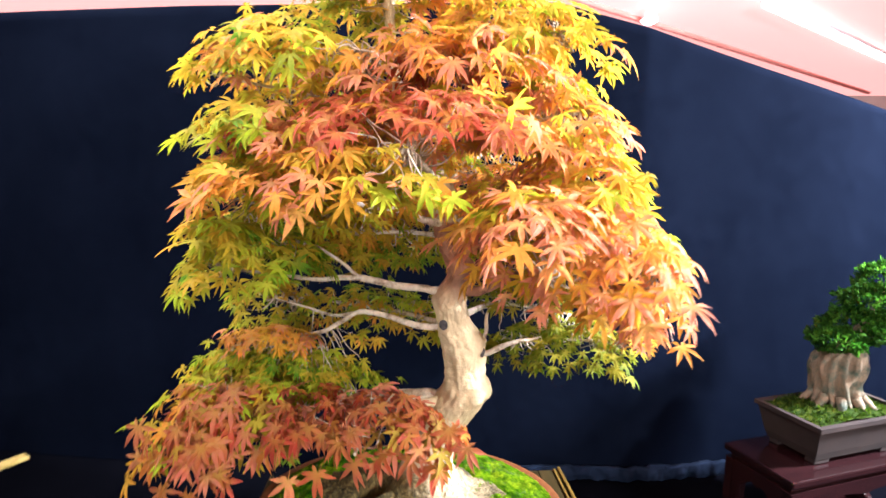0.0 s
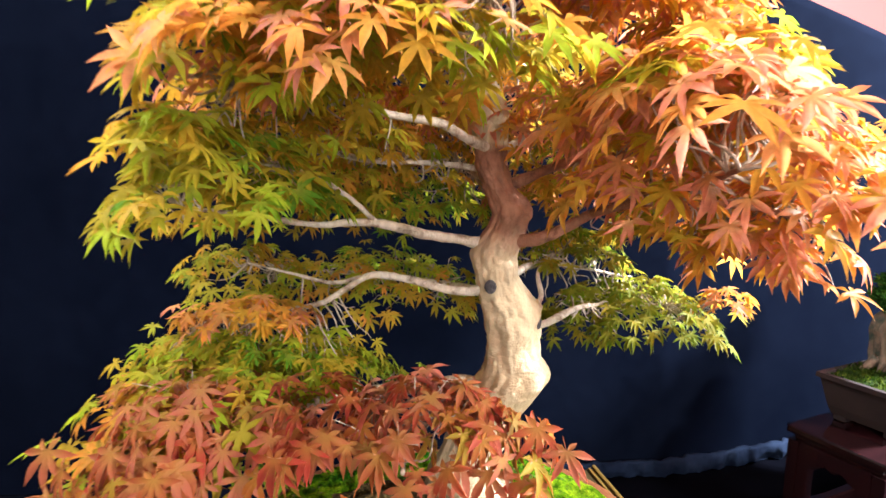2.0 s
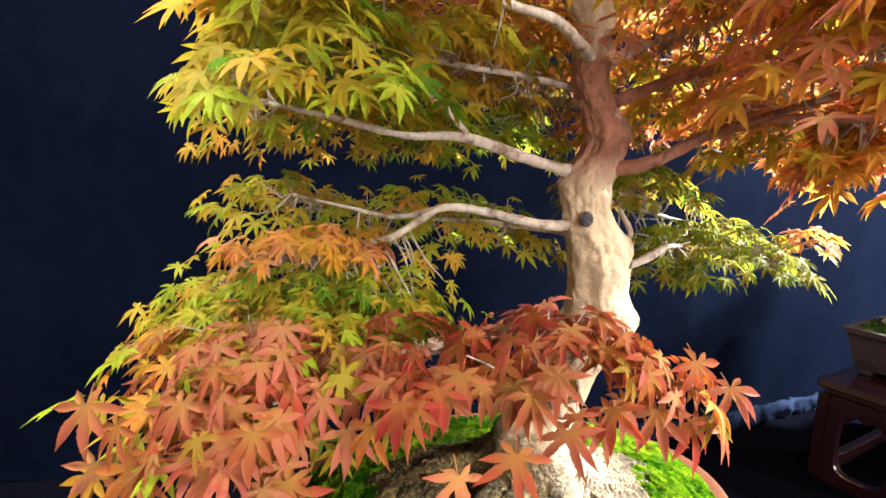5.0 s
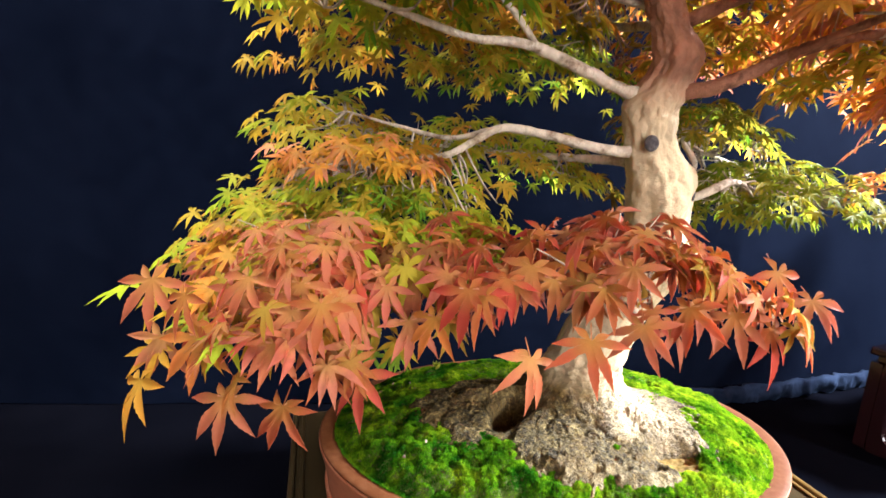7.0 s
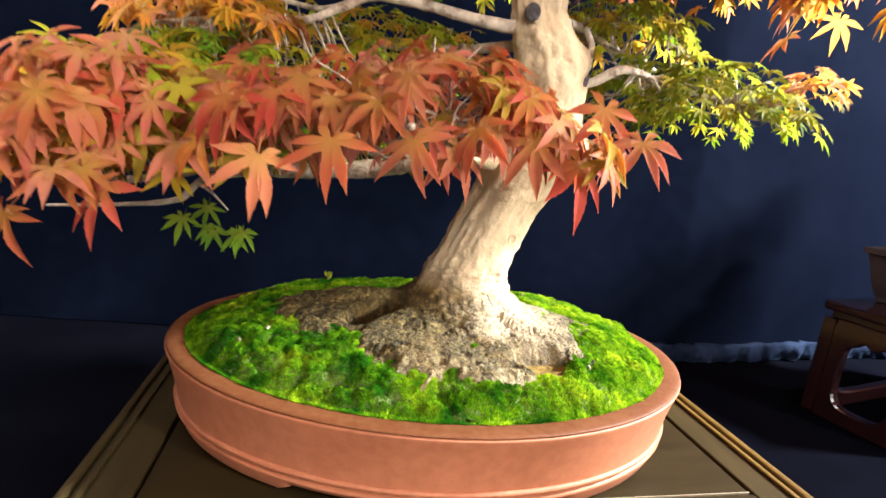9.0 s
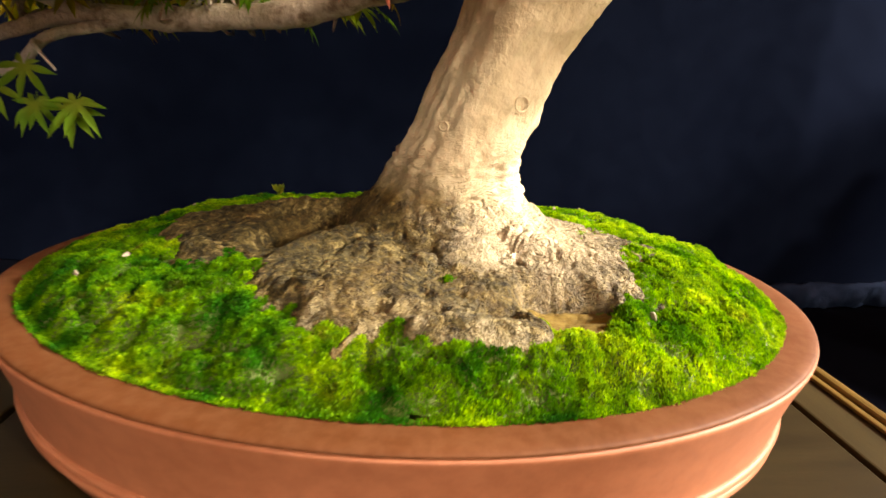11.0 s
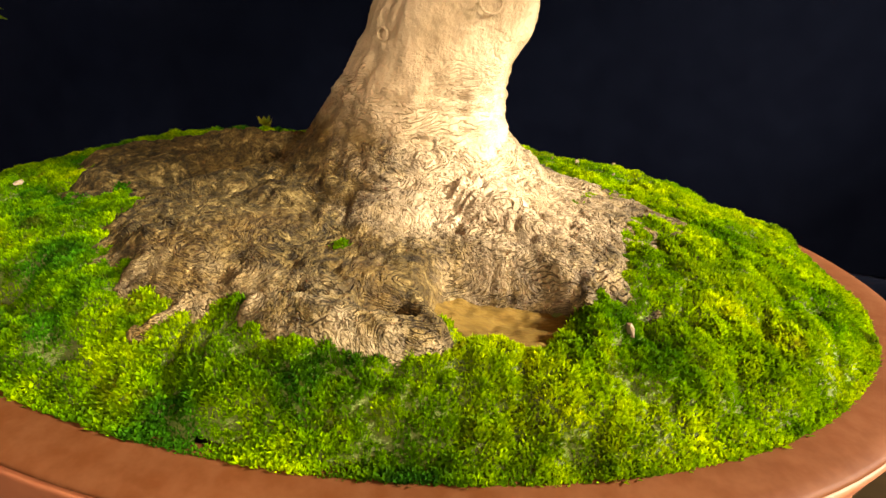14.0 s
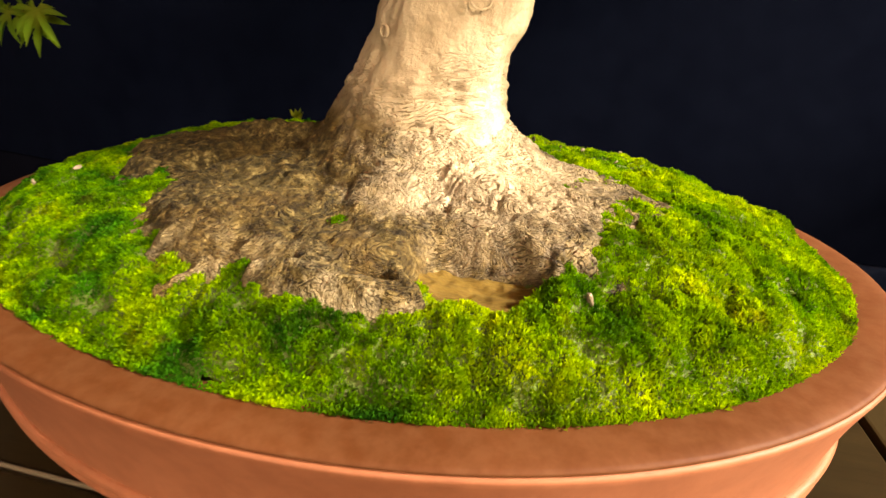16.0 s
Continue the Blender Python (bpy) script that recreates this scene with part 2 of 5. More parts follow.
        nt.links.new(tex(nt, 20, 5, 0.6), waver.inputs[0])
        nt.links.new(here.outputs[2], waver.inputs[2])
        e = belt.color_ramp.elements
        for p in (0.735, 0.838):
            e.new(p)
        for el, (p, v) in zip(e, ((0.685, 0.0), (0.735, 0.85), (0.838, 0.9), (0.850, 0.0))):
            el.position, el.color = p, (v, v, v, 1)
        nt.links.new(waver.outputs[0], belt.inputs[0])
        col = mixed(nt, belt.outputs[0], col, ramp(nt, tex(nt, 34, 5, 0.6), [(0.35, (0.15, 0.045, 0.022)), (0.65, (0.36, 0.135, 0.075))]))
    fine = ramp(nt, tex(nt, 190, 5, 0.7, streak), [(0.40, (0.42, 0.39, 0.34)), (0.58, (1, 1, 1))])
    col = mixed(nt, 0.5 if rooted and streak == (1, 1, 1) else 0.18 if rooted else 0.35, col, fine, "MULTIPLY")
    nt.links.new(col, b.inputs["Base Color"])
    add = nt.nodes.new("ShaderNodeMath")
    nt.links.new(tex(nt, 60, 7, 0.65, streak), add.inputs[0])
    nt.links.new(tex(nt, 300, 3, 0.6), add.inputs[1])
    height = add.outputs[0]
    if crease:
        more = nt.nodes.new("ShaderNodeMath")
        nt.links.new(height, more.inputs[0])
        nt.links.new(crease, more.inputs[1])
        height = more.outputs[0]
    bump(nt, b, height, 0.9, 0.004 if rooted and streak == (1, 1, 1) else 0.0017 if rooted else 0.0024)
    return mat


BARK = bark_material("maple_bark", (0.42, 0.310, 0.178), (0.60, 0.480, 0.315), (0.32, 0.24, 0.14), (0.26, 0.42), rooted=True, red_shade=True)
ROOT_BARK = bark_material("root_bark", (0.42, 0.310, 0.178), (0.60, 0.480, 0.315), (0.30, 0.22, 0.13), (0.30, 0.48), 34, (1, 1, 1), rooted=True)
LIMB_BARK = bark_material("limb_bark", (0.46, 0.365, 0.26), (0.68, 0.60, 0.485), (0.18, 0.115, 0.07), (0.34, 0.5), 40)
# limb bark again, coloured for red leaf-filtered light on three right boughs
RED_SHADE_BARK = bark_material("red_shade_limb_bark", (0.22, 0.085, 0.045), (0.42, 0.20, 0.12), (0.12, 0.05, 0.03), (0.34, 0.5), 40)
TWIG_BARK = bark_material("twig_bark", (0.32, 0.23, 0.16), (0.56, 0.48, 0.38), (0.12, 0.07, 0.04), (0.34, 0.5), 60)
WOOD_SCAR = bark_material("cut_scar", (0.07, 0.06, 0.06), (0.14, 0.12, 0.12), (0.04, 0.035, 0.04), (0.4, 0.6), 90)
OCHRE_WOOD = mottled("ochre_wood", (0.085, 0.048, 0.008), (0.22, 0.140, 0.028), 70, 0.8, 260, 0.6, 0.002, spec=0.2, stretch=(0.6, 2.2, 1), fine=(0.07, 0.035, 0.01))
OLD_BARK = bark_material("shaggy_bark", (0.10, 0.06, 0.035), (0.22, 0.155, 0.105), (0.035, 0.05, 0.035), (0.38, 0.55), 30, (1, 1, 0.15))


def moss_material(name, stops, scale=18.0, lit_end=False):
    mat, nt, b = nodes(name, 0.8, 0, 0.12)
    geo = nt.nodes.new("ShaderNodeNewGeometry")
    fac = tex(nt, scale, 4, 0.6)
    tc = nt.nodes.new("ShaderNodeTexCoord")
    if lit_end:  # yellower and brighter towards +x, painting in the light that falls there
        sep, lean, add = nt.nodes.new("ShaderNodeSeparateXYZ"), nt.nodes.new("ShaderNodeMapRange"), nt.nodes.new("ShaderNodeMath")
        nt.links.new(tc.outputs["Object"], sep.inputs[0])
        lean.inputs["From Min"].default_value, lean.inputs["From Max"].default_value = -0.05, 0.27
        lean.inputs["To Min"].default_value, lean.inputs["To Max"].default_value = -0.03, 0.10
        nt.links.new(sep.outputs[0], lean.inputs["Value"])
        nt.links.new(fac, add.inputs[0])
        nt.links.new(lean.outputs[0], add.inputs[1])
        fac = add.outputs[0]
    big = ramp(nt, fac, stops)
    big = mixed(nt, ramp(nt, tex(nt, scale * 3.3, 5, 0.7), [(0.57, (0, 0, 0)), (0.70, (0.75, 0.75, 0.75))]), big, (0.13, 0.09, 0.018))
    cell = nt.nodes.new("ShaderNodeTexVoronoi")
    cell.inputs["Scale"].default_value = 150.0
    nt.links.new(tc.outputs["Object"], cell.inputs["Vector"])
    big = mixed(nt, 1.0, big, ramp(nt, cell.outputs["Color"], [(0.2, (0.60, 0.72, 0.5)), (0.8, (1.25, 1.18, 1.0))]), "MULTIPLY")
    big = mixed(nt, 1.0, big, ramp(nt, tex(nt, scale * 2.1, 3, 0.6), [(0.38, (0.46, 0.58, 0.42)), (0.60, (1.18, 1.1, 1.0))]), "MULTIPLY")
    vary = ramp(nt, geo.outputs["Random Per Island"], [(0.0, (0.45, 0.52, 0.4)), (0.5, (0.95, 1.0, 0.8)), (1.0, (1.45, 1.35, 1.0))])
    col = mixed(nt, 1.0, big, vary, "MULTIPLY")
    nt.links.new(col, b.inputs["Base Color"])
    through_leaf, mix = nt.nodes.new("ShaderNodeBsdfTranslucent"), nt.nodes.new("ShaderNodeMixShader")
    nt.links.new(col, through_leaf.inputs[0])
    mix.inputs[0].default_value = 0.5
    nt.links.new(b.outputs[0], mix.inputs[1])
    nt.links.new(through_leaf.outputs[0], mix.inputs[2])
    nt.links.new(mix.outputs[0], nt.nodes["Material Output"].inputs[0])
    return mat


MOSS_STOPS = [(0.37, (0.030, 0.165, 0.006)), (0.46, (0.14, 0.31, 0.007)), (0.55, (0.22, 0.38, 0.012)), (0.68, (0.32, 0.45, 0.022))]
MOSS = moss_material("moss_tufts", MOSS_STOPS, lit_end=True)
MOSS_BED = mottled("moss_bed", (0.03, 0.05, 0.008), (0.10, 0.17, 0.015), 60, 0.9, 500, 0.8, 0.003, fine=(0.10, 0.07, 0.03))
POT_MOSS = moss_material("pot_moss_tufts", [(0.3, (0.010, 0.026, 0.004)), (0.5, (0.03, 0.055, 0.006)), (0.7, (0.06, 0.075, 0.012))], 40)
PINE_GREEN = moss_material("dense_green_leaves", [(0.3, (0.012, 0.05, 0.008)), (0.5, (0.03, 0.10, 0.015)), (0.7, (0.06, 0.16, 0.02))], 30)
PEBBLE = mottled("pale_grit", (0.13, 0.095, 0.05), (0.27, 0.21, 0.13), 80, 0.8, 300, 0.3, 0.001)


def leaf_material(name, tones):
    """Maple leaf: tone by chance from leaf to leaf, paler along the lobes' middle, light shining through."""
    mat, nt, b = nodes(name, 0.55, 0, 0.12)
    info, geo = nt.nodes.new("ShaderNodeObjectInfo"), nt.nodes.new("ShaderNodeNewGeometry")
    add, fr = nt.nodes.new("ShaderNodeMath"), nt.nodes.new("ShaderNodeMath")
    fr.operation = "FRACT"
    nt.links.new(info.outputs["Random"], add.inputs[0])
    nt.links.new(geo.outputs["Random Per Island"], add.inputs[1])
    nt.links.new(add.outputs[0], fr.inputs[0])
    n = len(tones)
    col = ramp(nt, fr.outputs[0], [((i + 0.5) / n, c) for i, c in enumerate(tones)])
    at = nt.nodes.new("ShaderNodeAttribute")
    at.attribute_name = "along"
    heart = mixed(nt, 0.4, col, (0.50, 0.40, 0.06))
    col = mixed(nt, ramp(nt, at.outputs["Fac"], [(0.05, (0, 0, 0)), (0.5, (1, 1, 1))]), heart, col)
    col = mixed(nt, 0.5, col, ramp(nt, tex(nt, 130, 4, 0.6), [(0.35, (0.62, 0.6, 0.55)), (0.65, (1.15, 1.1, 1.0))]), "MULTIPLY")
    nt.links.new(col, b.inputs["Base Color"])
    tr = nt.nodes.new("ShaderNodeBsdfTranslucent")
    nt.links.new(col, tr.inputs[0])
    mx = nt.nodes.new("ShaderNodeMixShader")
    mx.inputs[0].default_value = 0.62
    nt.links.new(b.outputs[0], mx.inputs[1])
    nt.links.new(tr.outputs[0], mx.inputs[2])
    nt.links.new(mx.outputs[0], nt.nodes["Material Output"].inputs[0])
    return mat


SALMON, ORANGE = (0.62, 0.235, 0.145), (0.72, 0.31, 0.05)
AMBER, YELLOW, OLIVE, LIME, GREEN = (0.60, 0.34, 0.03), (0.54, 0.40, 0.030), (0.36, 0.33, 0.022), (0.38, 0.50, 0.024), (0.12, 0.28, 0.016)
LEAVES = {
    "red": leaf_material("leaf_red", [(0.48, 0.080, 0.050), (0.54, 0.19, 0.12), (0.50, 0.085, 0.055), (0.42, 0.13, 0.05), (0.46, 0.075, 0.045), (0.54, 0.18, 0.115)]),
    "rust": leaf_material("leaf_rust", [(0.42, 0.135, 0.05), (0.53, 0.19, 0.12), (0.56, 0.22, 0.04), (0.50, 0.18, 0.11), (0.40, 0.12, 0.045), (0.34, 0.27, 0.022), (0.52, 0.20, 0.12)]),
    "orange": leaf_material("leaf_orange", [ORANGE, SALMON, SALMON, AMBER, ORANGE, SALMON]),
    "amber": leaf_material("leaf_amber", [ORANGE, AMBER, ORANGE, SALMON, AMBER]),
    "olive": leaf_material("leaf_olive", [(0.24, 0.25, 0.018), (0.15, 0.22, 0.015), (0.28, 0.25, 0.02), (0.40, 0.26, 0.02), (0.20, 0.24, 0.016)]),
    "gold": leaf_material("leaf_gold", [AMBER, YELLOW, ORANGE, OLIVE, YELLOW, LIME]),
    "lime": leaf_material("leaf_lime", [LIME, YELLOW, OLIVE, LIME, AMBER, GREEN, YELLOW]),
    "pale": leaf_material("leaf_underside", [(0.86, 0.38, 0.29), (0.84, 0.31, 0.23), (0.84, 0.42, 0.24), (0.80, 0.28, 0.21)]),
    "deep": leaf_material("leaf_deep_green", [(0.14, 0.19, 0.008), (0.22, 0.22, 0.009), (0.26, 0.21, 0.010), (0.10, 0.16, 0.007), (0.17, 0.20, 0.008)]),
    "fresh": leaf_material("leaf_fresh_green", [(0.24, 0.44, 0.03), (0.30, 0.46, 0.03), (0.20, 0.40, 0.03)]),
    "green": leaf_material("leaf_green", [GREEN, LIME, OLIVE, GREEN, LIME]),
}

# ---------------------------------------------------------------- the room
TABLE = 0.06  # top of the cloth-covered display table
part("floor", box((-5, -5, -0.79), (7, 7, -0.69)), FLOOR)["kind"] = "structure"
ceiling = part("ceiling", box((-5, -5, 2.14), (7, 7, 2.2)), ROOF)
ceiling["kind"] = "structure"
for name, lo, hi in (("wall_north", (-5, 6.9, -0.69), (7, 7, 2.14)), ("wall_south", (-5, -5, -0.69), (7, -4.9, 2.14)),
                     ("wall_west", (-5, -4.9, -0.69), (-4.9, 6.9, 2.14)), ("wall_east", (6.9, -4.9, -0.69), (7, 6.9, 2.14))):
    part(name, box(lo, hi), WALL)["kind"] = "structure"
# roof poles along the marquee's ceiling
for i, (a, b) in enumerate((((0.2, 2.3, 2.12), (5.5, 6.6, 2.12)), ((1.6, 1.6, 2.12), (6.5, 5.4, 2.12)), ((-2.5, 3.0, 2.12), (4.0, 6.8, 2.12)))):
    V, F = tube([(*a, 0.025), (*[(p + q) / 2 for p, q in zip(a, b)], 0.025), (*b, 0.025)], 6, 8)
    tagged(link("roof_pole", V, F, ROOF), label="slim pole under the pink marquee roof fabric", category="pole", group="roof poles")

# glowing sheet added under the ceiling; emission stands in for daylight through the fabric
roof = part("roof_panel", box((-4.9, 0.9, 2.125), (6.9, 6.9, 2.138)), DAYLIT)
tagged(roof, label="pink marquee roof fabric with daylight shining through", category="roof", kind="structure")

# strip light and flood light on the roof
strip = thing("strip_light", label="bright fluorescent strip light under the marquee roof", category="lamp")
V, F = tube([(2.1, 2.85, 2.10, 0.035), (3.2, 3.74, 2.10, 0.035), (4.4, 4.71, 2.10, 0.035)], 6, 10)
link("lamp_tube", V, F, TUBE_GLOW, strip)
V, F = tube([(2.1, 2.85, 2.13, 0.05), (3.2, 3.74, 2.13, 0.05), (4.4, 4.71, 2.13, 0.05)], 4, 6)
link("batten", V, F, METAL, strip)
flood = thing("flood_light", label="small bright flood light hanging behind the backdrop", category="lamp")
bm = bmesh.new()
bmesh.ops.create_uvsphere(bm, u_segments=16, v_segments=10, radius=0.05, matrix=Matrix.Translation((1.41, 3.14, 2.075)) @ Matrix.Diagonal((1.0, 1.0, 0.6, 1)))
part("bulb", bm, glow("flood_glow", (1, 1, 1), 60.0), flood, smooth=True)
bm = bmesh.new()
bmesh.ops.create_cone(bm, cap_ends=True, segments=20, radius1=0.06, radius2=0.04, depth=0.06, matrix=Matrix.Translation((1.41, 3.14, 2.11)))
part("housing", bm, METAL, flood)

# the backdrop: dark cloth on a frame, gently bowed, its top edge falling towards one end
def wall_y(x):
    return 0.405 + 0.10 * np.clip(x - 0.55, 0, 3) ** 1.0 * np.where(x > 0.55, 2.0, 0) + 0.02 * np.clip(-x - 0.9, 0, 3)


def wall_top(x):
    return 1.325 - 0.26 * np.clip(x - 0.32, 0, 1.6) - 0.02 * np.clip(-x - 0.6, 0, 3)


nx, nz = 620, 50
xs = np.linspace(-3.2, 3.0, nx)
V = []
for k in range(nz + 1):
    f = k / nz
    z = TABLE + 0.002 + f * (wall_top(xs) - TABLE)
    q = np.stack([xs * 1.3, np.full(nx, f * 0.5), np.zeros(nx)], 1)
    fold = 0.010 * fbm(q, 3) + 0.004 * vnoise(np.stack([xs * 7, np.full(nx, f * 1.5), np.zeros(nx)], 1)) * (0.3 + 0.7 * (1 - f))
    V.append(np.stack([xs, wall_y(xs) + fold, z], 1))
V = np.concatenate(V + [V[nz] + (0, 0.03, 0), V[0] + (0, 0.04, 0)])
F = [(k * nx + i, k * nx + i + 1, (k + 1) * nx + i + 1, (k + 1) * nx + i) for k in range(nz + 2) for i in range(nx - 1)]
backdrop = link("backdrop", V, F, CLOTH)
tagged(backdrop, label="dark navy cloth backdrop with soft folds", category="backdrop", kind="structure")
# the gathered hem along its foot, left out and flattened where shade hides it
hs = np.linspace(-0.14, 3.0, nx)
V = []
for k in range(7):
    f = k / 6
    z = TABLE + 0.003 + (0.006 + 0.036 * np.clip((hs + 0.05) / 0.5, 0, 1)) * f
    w = 0.008 * fbm(np.stack([hs * 38, np.full(nx, f * 1.6), np.zeros(nx) + 3], 1), 4, 0.65) + 0.006 * np.sin(f * math.pi)
    V.append(np.stack([hs, wall_y(hs) - 0.018 - w, z + 0.004 * vnoise(np.stack([hs * 9, hs * 0, hs * 0], 1)) * f], 1))
V = np.concatenate(V + [V[6] + (0, 0.012, -0.002), V[0] + (0, 0.012, 0)])
F = [(k * nx + i, k * nx + i + 1, (k + 1) * nx + i + 1, (k + 1) * nx + i) for k in range(8) for i in range(nx - 1)]
tagged(link("hem", V, F, HEM), label="gathered blue cloth hem along the foot of the backdrop", category="trim", kind="structure")

# display table under black cloth
table = thing("display_table", label="long display table covered with black cloth", category="table")
nx2, ny2 = 120, 50
gx, gy = np.meshgrid(np.linspace(-3.1, 2.9, nx2), np.linspace(-0.52, 0.85, ny2))
gz = TABLE + 0.0008 * fbm(np.stack([gx.ravel() * 3, gy.ravel() * 3, 0 * gx.ravel()], 1), 2)
V = np.stack([gx.ravel(), gy.ravel(), gz], 1)
F = [(j * nx2 + i, j * nx2 + i + 1, (j + 1) * nx2 + i + 1, (j + 1) * nx2 + i) for j in range(ny2 - 1) for i in range(nx2 - 1)]
skirt = []
for i in range(nx2):
    x = -3.1 + 6.0 * i / (nx2 - 1)
    skirt.append((x, -0.53 + 0.02 * math.sin(i * 0.9), -0.68))
V = np.concatenate([V, np.array(skirt)])
n0 = nx2 * ny2
F += [(n0 + i, n0 + i + 1, i + 1, i) for i in range(nx2 - 1)]
link("tablecloth", V, F, TABLECLOTH, table)
part("tabletop", box((-3.08, -0.50, 0.02), (2.88, 0.84, 0.055)), FLOOR, table)
for x in (-2.9, -0.1, 2.7):
    for y in (-0.42, 0.74):
        part("leg", box((x - 0.03, y - 0.03, -0.69), (x + 0.03, y + 0.03, 0.02)), FLOOR, table)

# ---------------------------------------------------------------- the low stand under the pot
stand_m = Matrix.Translation((0.020, 0.0, 0)) @ Matrix.Rotation(radians(7.0), 4, "Z")
HX, HY, TOPZ = 0.358, 0.245, 0.150
stand = thing("low_stand", stand_m, label="low dark wooden stand with framed top and lighter edge", category="stand")
part("panel", box((-0.304, -0.190, TOPZ - 0.016), (0.304, 0.190, TOPZ - 0.002), 0.001), STAND_WOOD, stand)
for sx in (-1, 1):
    lo, hi = sorted((sx * 0.308, sx * HX))
    part("side_rail", box((lo, -HY, TOPZ - 0.03), (hi, HY, TOPZ), 0.002), RAIL_WOOD, stand)
    # strip and bead: golden on lit +x side, darker wood for shade at -x
    lo, hi = sorted((sx * (HX + 0.0005), sx * (HX + 0.009)))
    part("edge_strip", box((lo, -HY - 0.008, TOPZ - 0.022), (hi, HY + 0.008, TOPZ + 0.005), 0.003), LIT_LIP_WOOD if sx > 0 else RAIL_WOOD, stand, "edge strip coloured golden brown for the lit side" if sx > 0 else "")
    lo, hi = sorted((sx * (HX - 0.012), sx * (HX - 0.006)))
    part("bead", box((lo, -HY, TOPZ + 0.0005), (hi, HY, TOPZ + 0.004), 0.0015), LIT_LIP_WOOD if sx > 0 else RAIL_WOOD, stand)
for sy in (-1, 1):
    lo, hi = sorted((sy * 0.194, sy * HY))
    part("end_rail", box((-0.3075, lo, TOPZ - 0.03), (0.3075, hi, TOPZ - 0.001), 0.002), STAND_WOOD, stand)
    lo, hi = sorted((sy * 0.1912, sy * 0.1924))
    part("inlay_line", box((-0.304, lo, TOPZ - 0.010), (0.304, hi, TOPZ - 0.0005)), PALE_WOOD, stand, "thin pale line let into the top")
    lo, hi = sorted((sy * (HY + 0.0005), sy * (HY + 0.008)))
    part("apron", box((-HX, lo, TOPZ - 0.05), (HX, hi, TOPZ - 0.004), 0.003), STAND_WOOD, stand)
for sx in (-1, 1):
    for sy in (-1, 1):
        cx, cy = sx * (HX - 0.035), sy * (HY - 0.035)
        V, F = tube([(cx, cy, TOPZ - 0.03, 0.026), (cx + sx * 0.006, cy + sy * 0.006, 0.105, 0.022), (cx, cy, 0.08, 0.016), (cx + sx * 0.008, cy + sy * 0.008, TABLE + 0.0005, 0.022)], 14, 14)
        link("leg", V, F, STAND_WOOD, stand)

# ---------------------------------------------------------------- the pot
PA, PB = 0.31, 0.2255


def lathe(name, profile, material, parent, n=160, label="", closed=False):
    """An oval ring; profile rows are the distance inward from the rim's outline and the height."""
    th = np.linspace(0, 2 * np.pi, n, endpoint=False)
    V = np.concatenate([np.stack([(PA - d) * np.cos(th), (PB - d) * np.sin(th), np.full(n, z)], 1) for d, z in profile])
    m = len(profile)
    F = [(k % m * n + i, k % m * n + (i + 1) % n, (k + 1) % m * n + (i + 1) % n, (k + 1) % m * n + i) for k in range(m if closed else m - 1) for i in range(n)]
    return link(name, V, F, material, parent, label)


pot = thing("bonsai_pot", label="shallow oval unglazed brown clay bonsai pot on a wooden stand", category="pot")
lathe("body", [(0.028, 0.205), (0.0258, 0.2368), (0.0240, 0.2375), (0.0022, 0.2375), (0.0009, 0.2372), (0.0002, 0.2364), (0.0002, 0.2352), (0.0010, 0.2325), (0.0030, 0.2255), (0.0058, 0.2150), (0.0082, 0.2040),
               (0.0102, 0.1930), (0.0118, 0.1820), (0.0124, 0.1740), (0.0134, 0.1650), (0.0185, 0.157), (0.05, 0.1555), (0.20, 0.156)], CLAY, pot)
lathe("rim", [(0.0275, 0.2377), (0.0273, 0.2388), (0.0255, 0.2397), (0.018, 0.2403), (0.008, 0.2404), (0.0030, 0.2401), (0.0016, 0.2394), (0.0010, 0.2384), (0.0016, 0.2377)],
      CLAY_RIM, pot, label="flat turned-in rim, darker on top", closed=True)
for d, z, r in ((0.0098, 0.1760, 0.0030), (0.0112, 0.1672, 0.0032)):
    lathe("belt", [(d + 0.0025 - r * math.sin(a) * 1.2, z + r * math.cos(a)) for a in np.linspace(0, 2 * math.pi, 9)[:-1]], CLAY, pot, label="raised clay band round the pot", closed=True)
for s0, s1 in ((205, 243), (297, 335), (25, 63), (117, 155)):
    n = 18
    th = np.radians(np.linspace(s0, s1, n))
    V, F = [], []
    for i, t in enumerate(th):
        e = min(i, n - 1 - i)
        drop = 0.1505 + (0.004 if e == 0 else 0.0)
        for d, z in ((0.0145, 0.163), (0.0165, 0.1515 if e else 0.156), (0.020, drop), (0.066, drop), (0.068, 0.158)):
            V.append(((PA - d) * math.cos(t), (PB - d) * math.sin(t), z))
    for i in range(n - 1):
        for j in range(4):
            F.append((i * 5 + j, (i + 1) * 5 + j, (i + 1) * 5 + j + 1, i * 5 + j + 1))
    F += [(0, 1, 2, 3, 4), tuple((n - 1) * 5 + j for j in (4, 3, 2, 1, 0))]
    link("foot", V, F, CLAY, pot)

# ---------------------------------------------------------------- soil, roots and moss


def cushions(x, y, size, seed):
    """Rounded cushions packed side by side: 1 on the crowns, 0 and less in the gaps."""
    u, v = x / size, y / size
    best = np.full(np.shape(x), 9.0)
    for a in (-1, 0, 1):
        for b in (-1, 0, 1):
            i, j = np.floor(u).astype(np.int64) + a, np.floor(v).astype(np.int64) + b
            best = np.minimum(best, (u - i - hashed(i, j, seed)) ** 2 + (v - j - hashed(i, j, seed + 5)) ** 2)
    return 1 - 1.6 * best


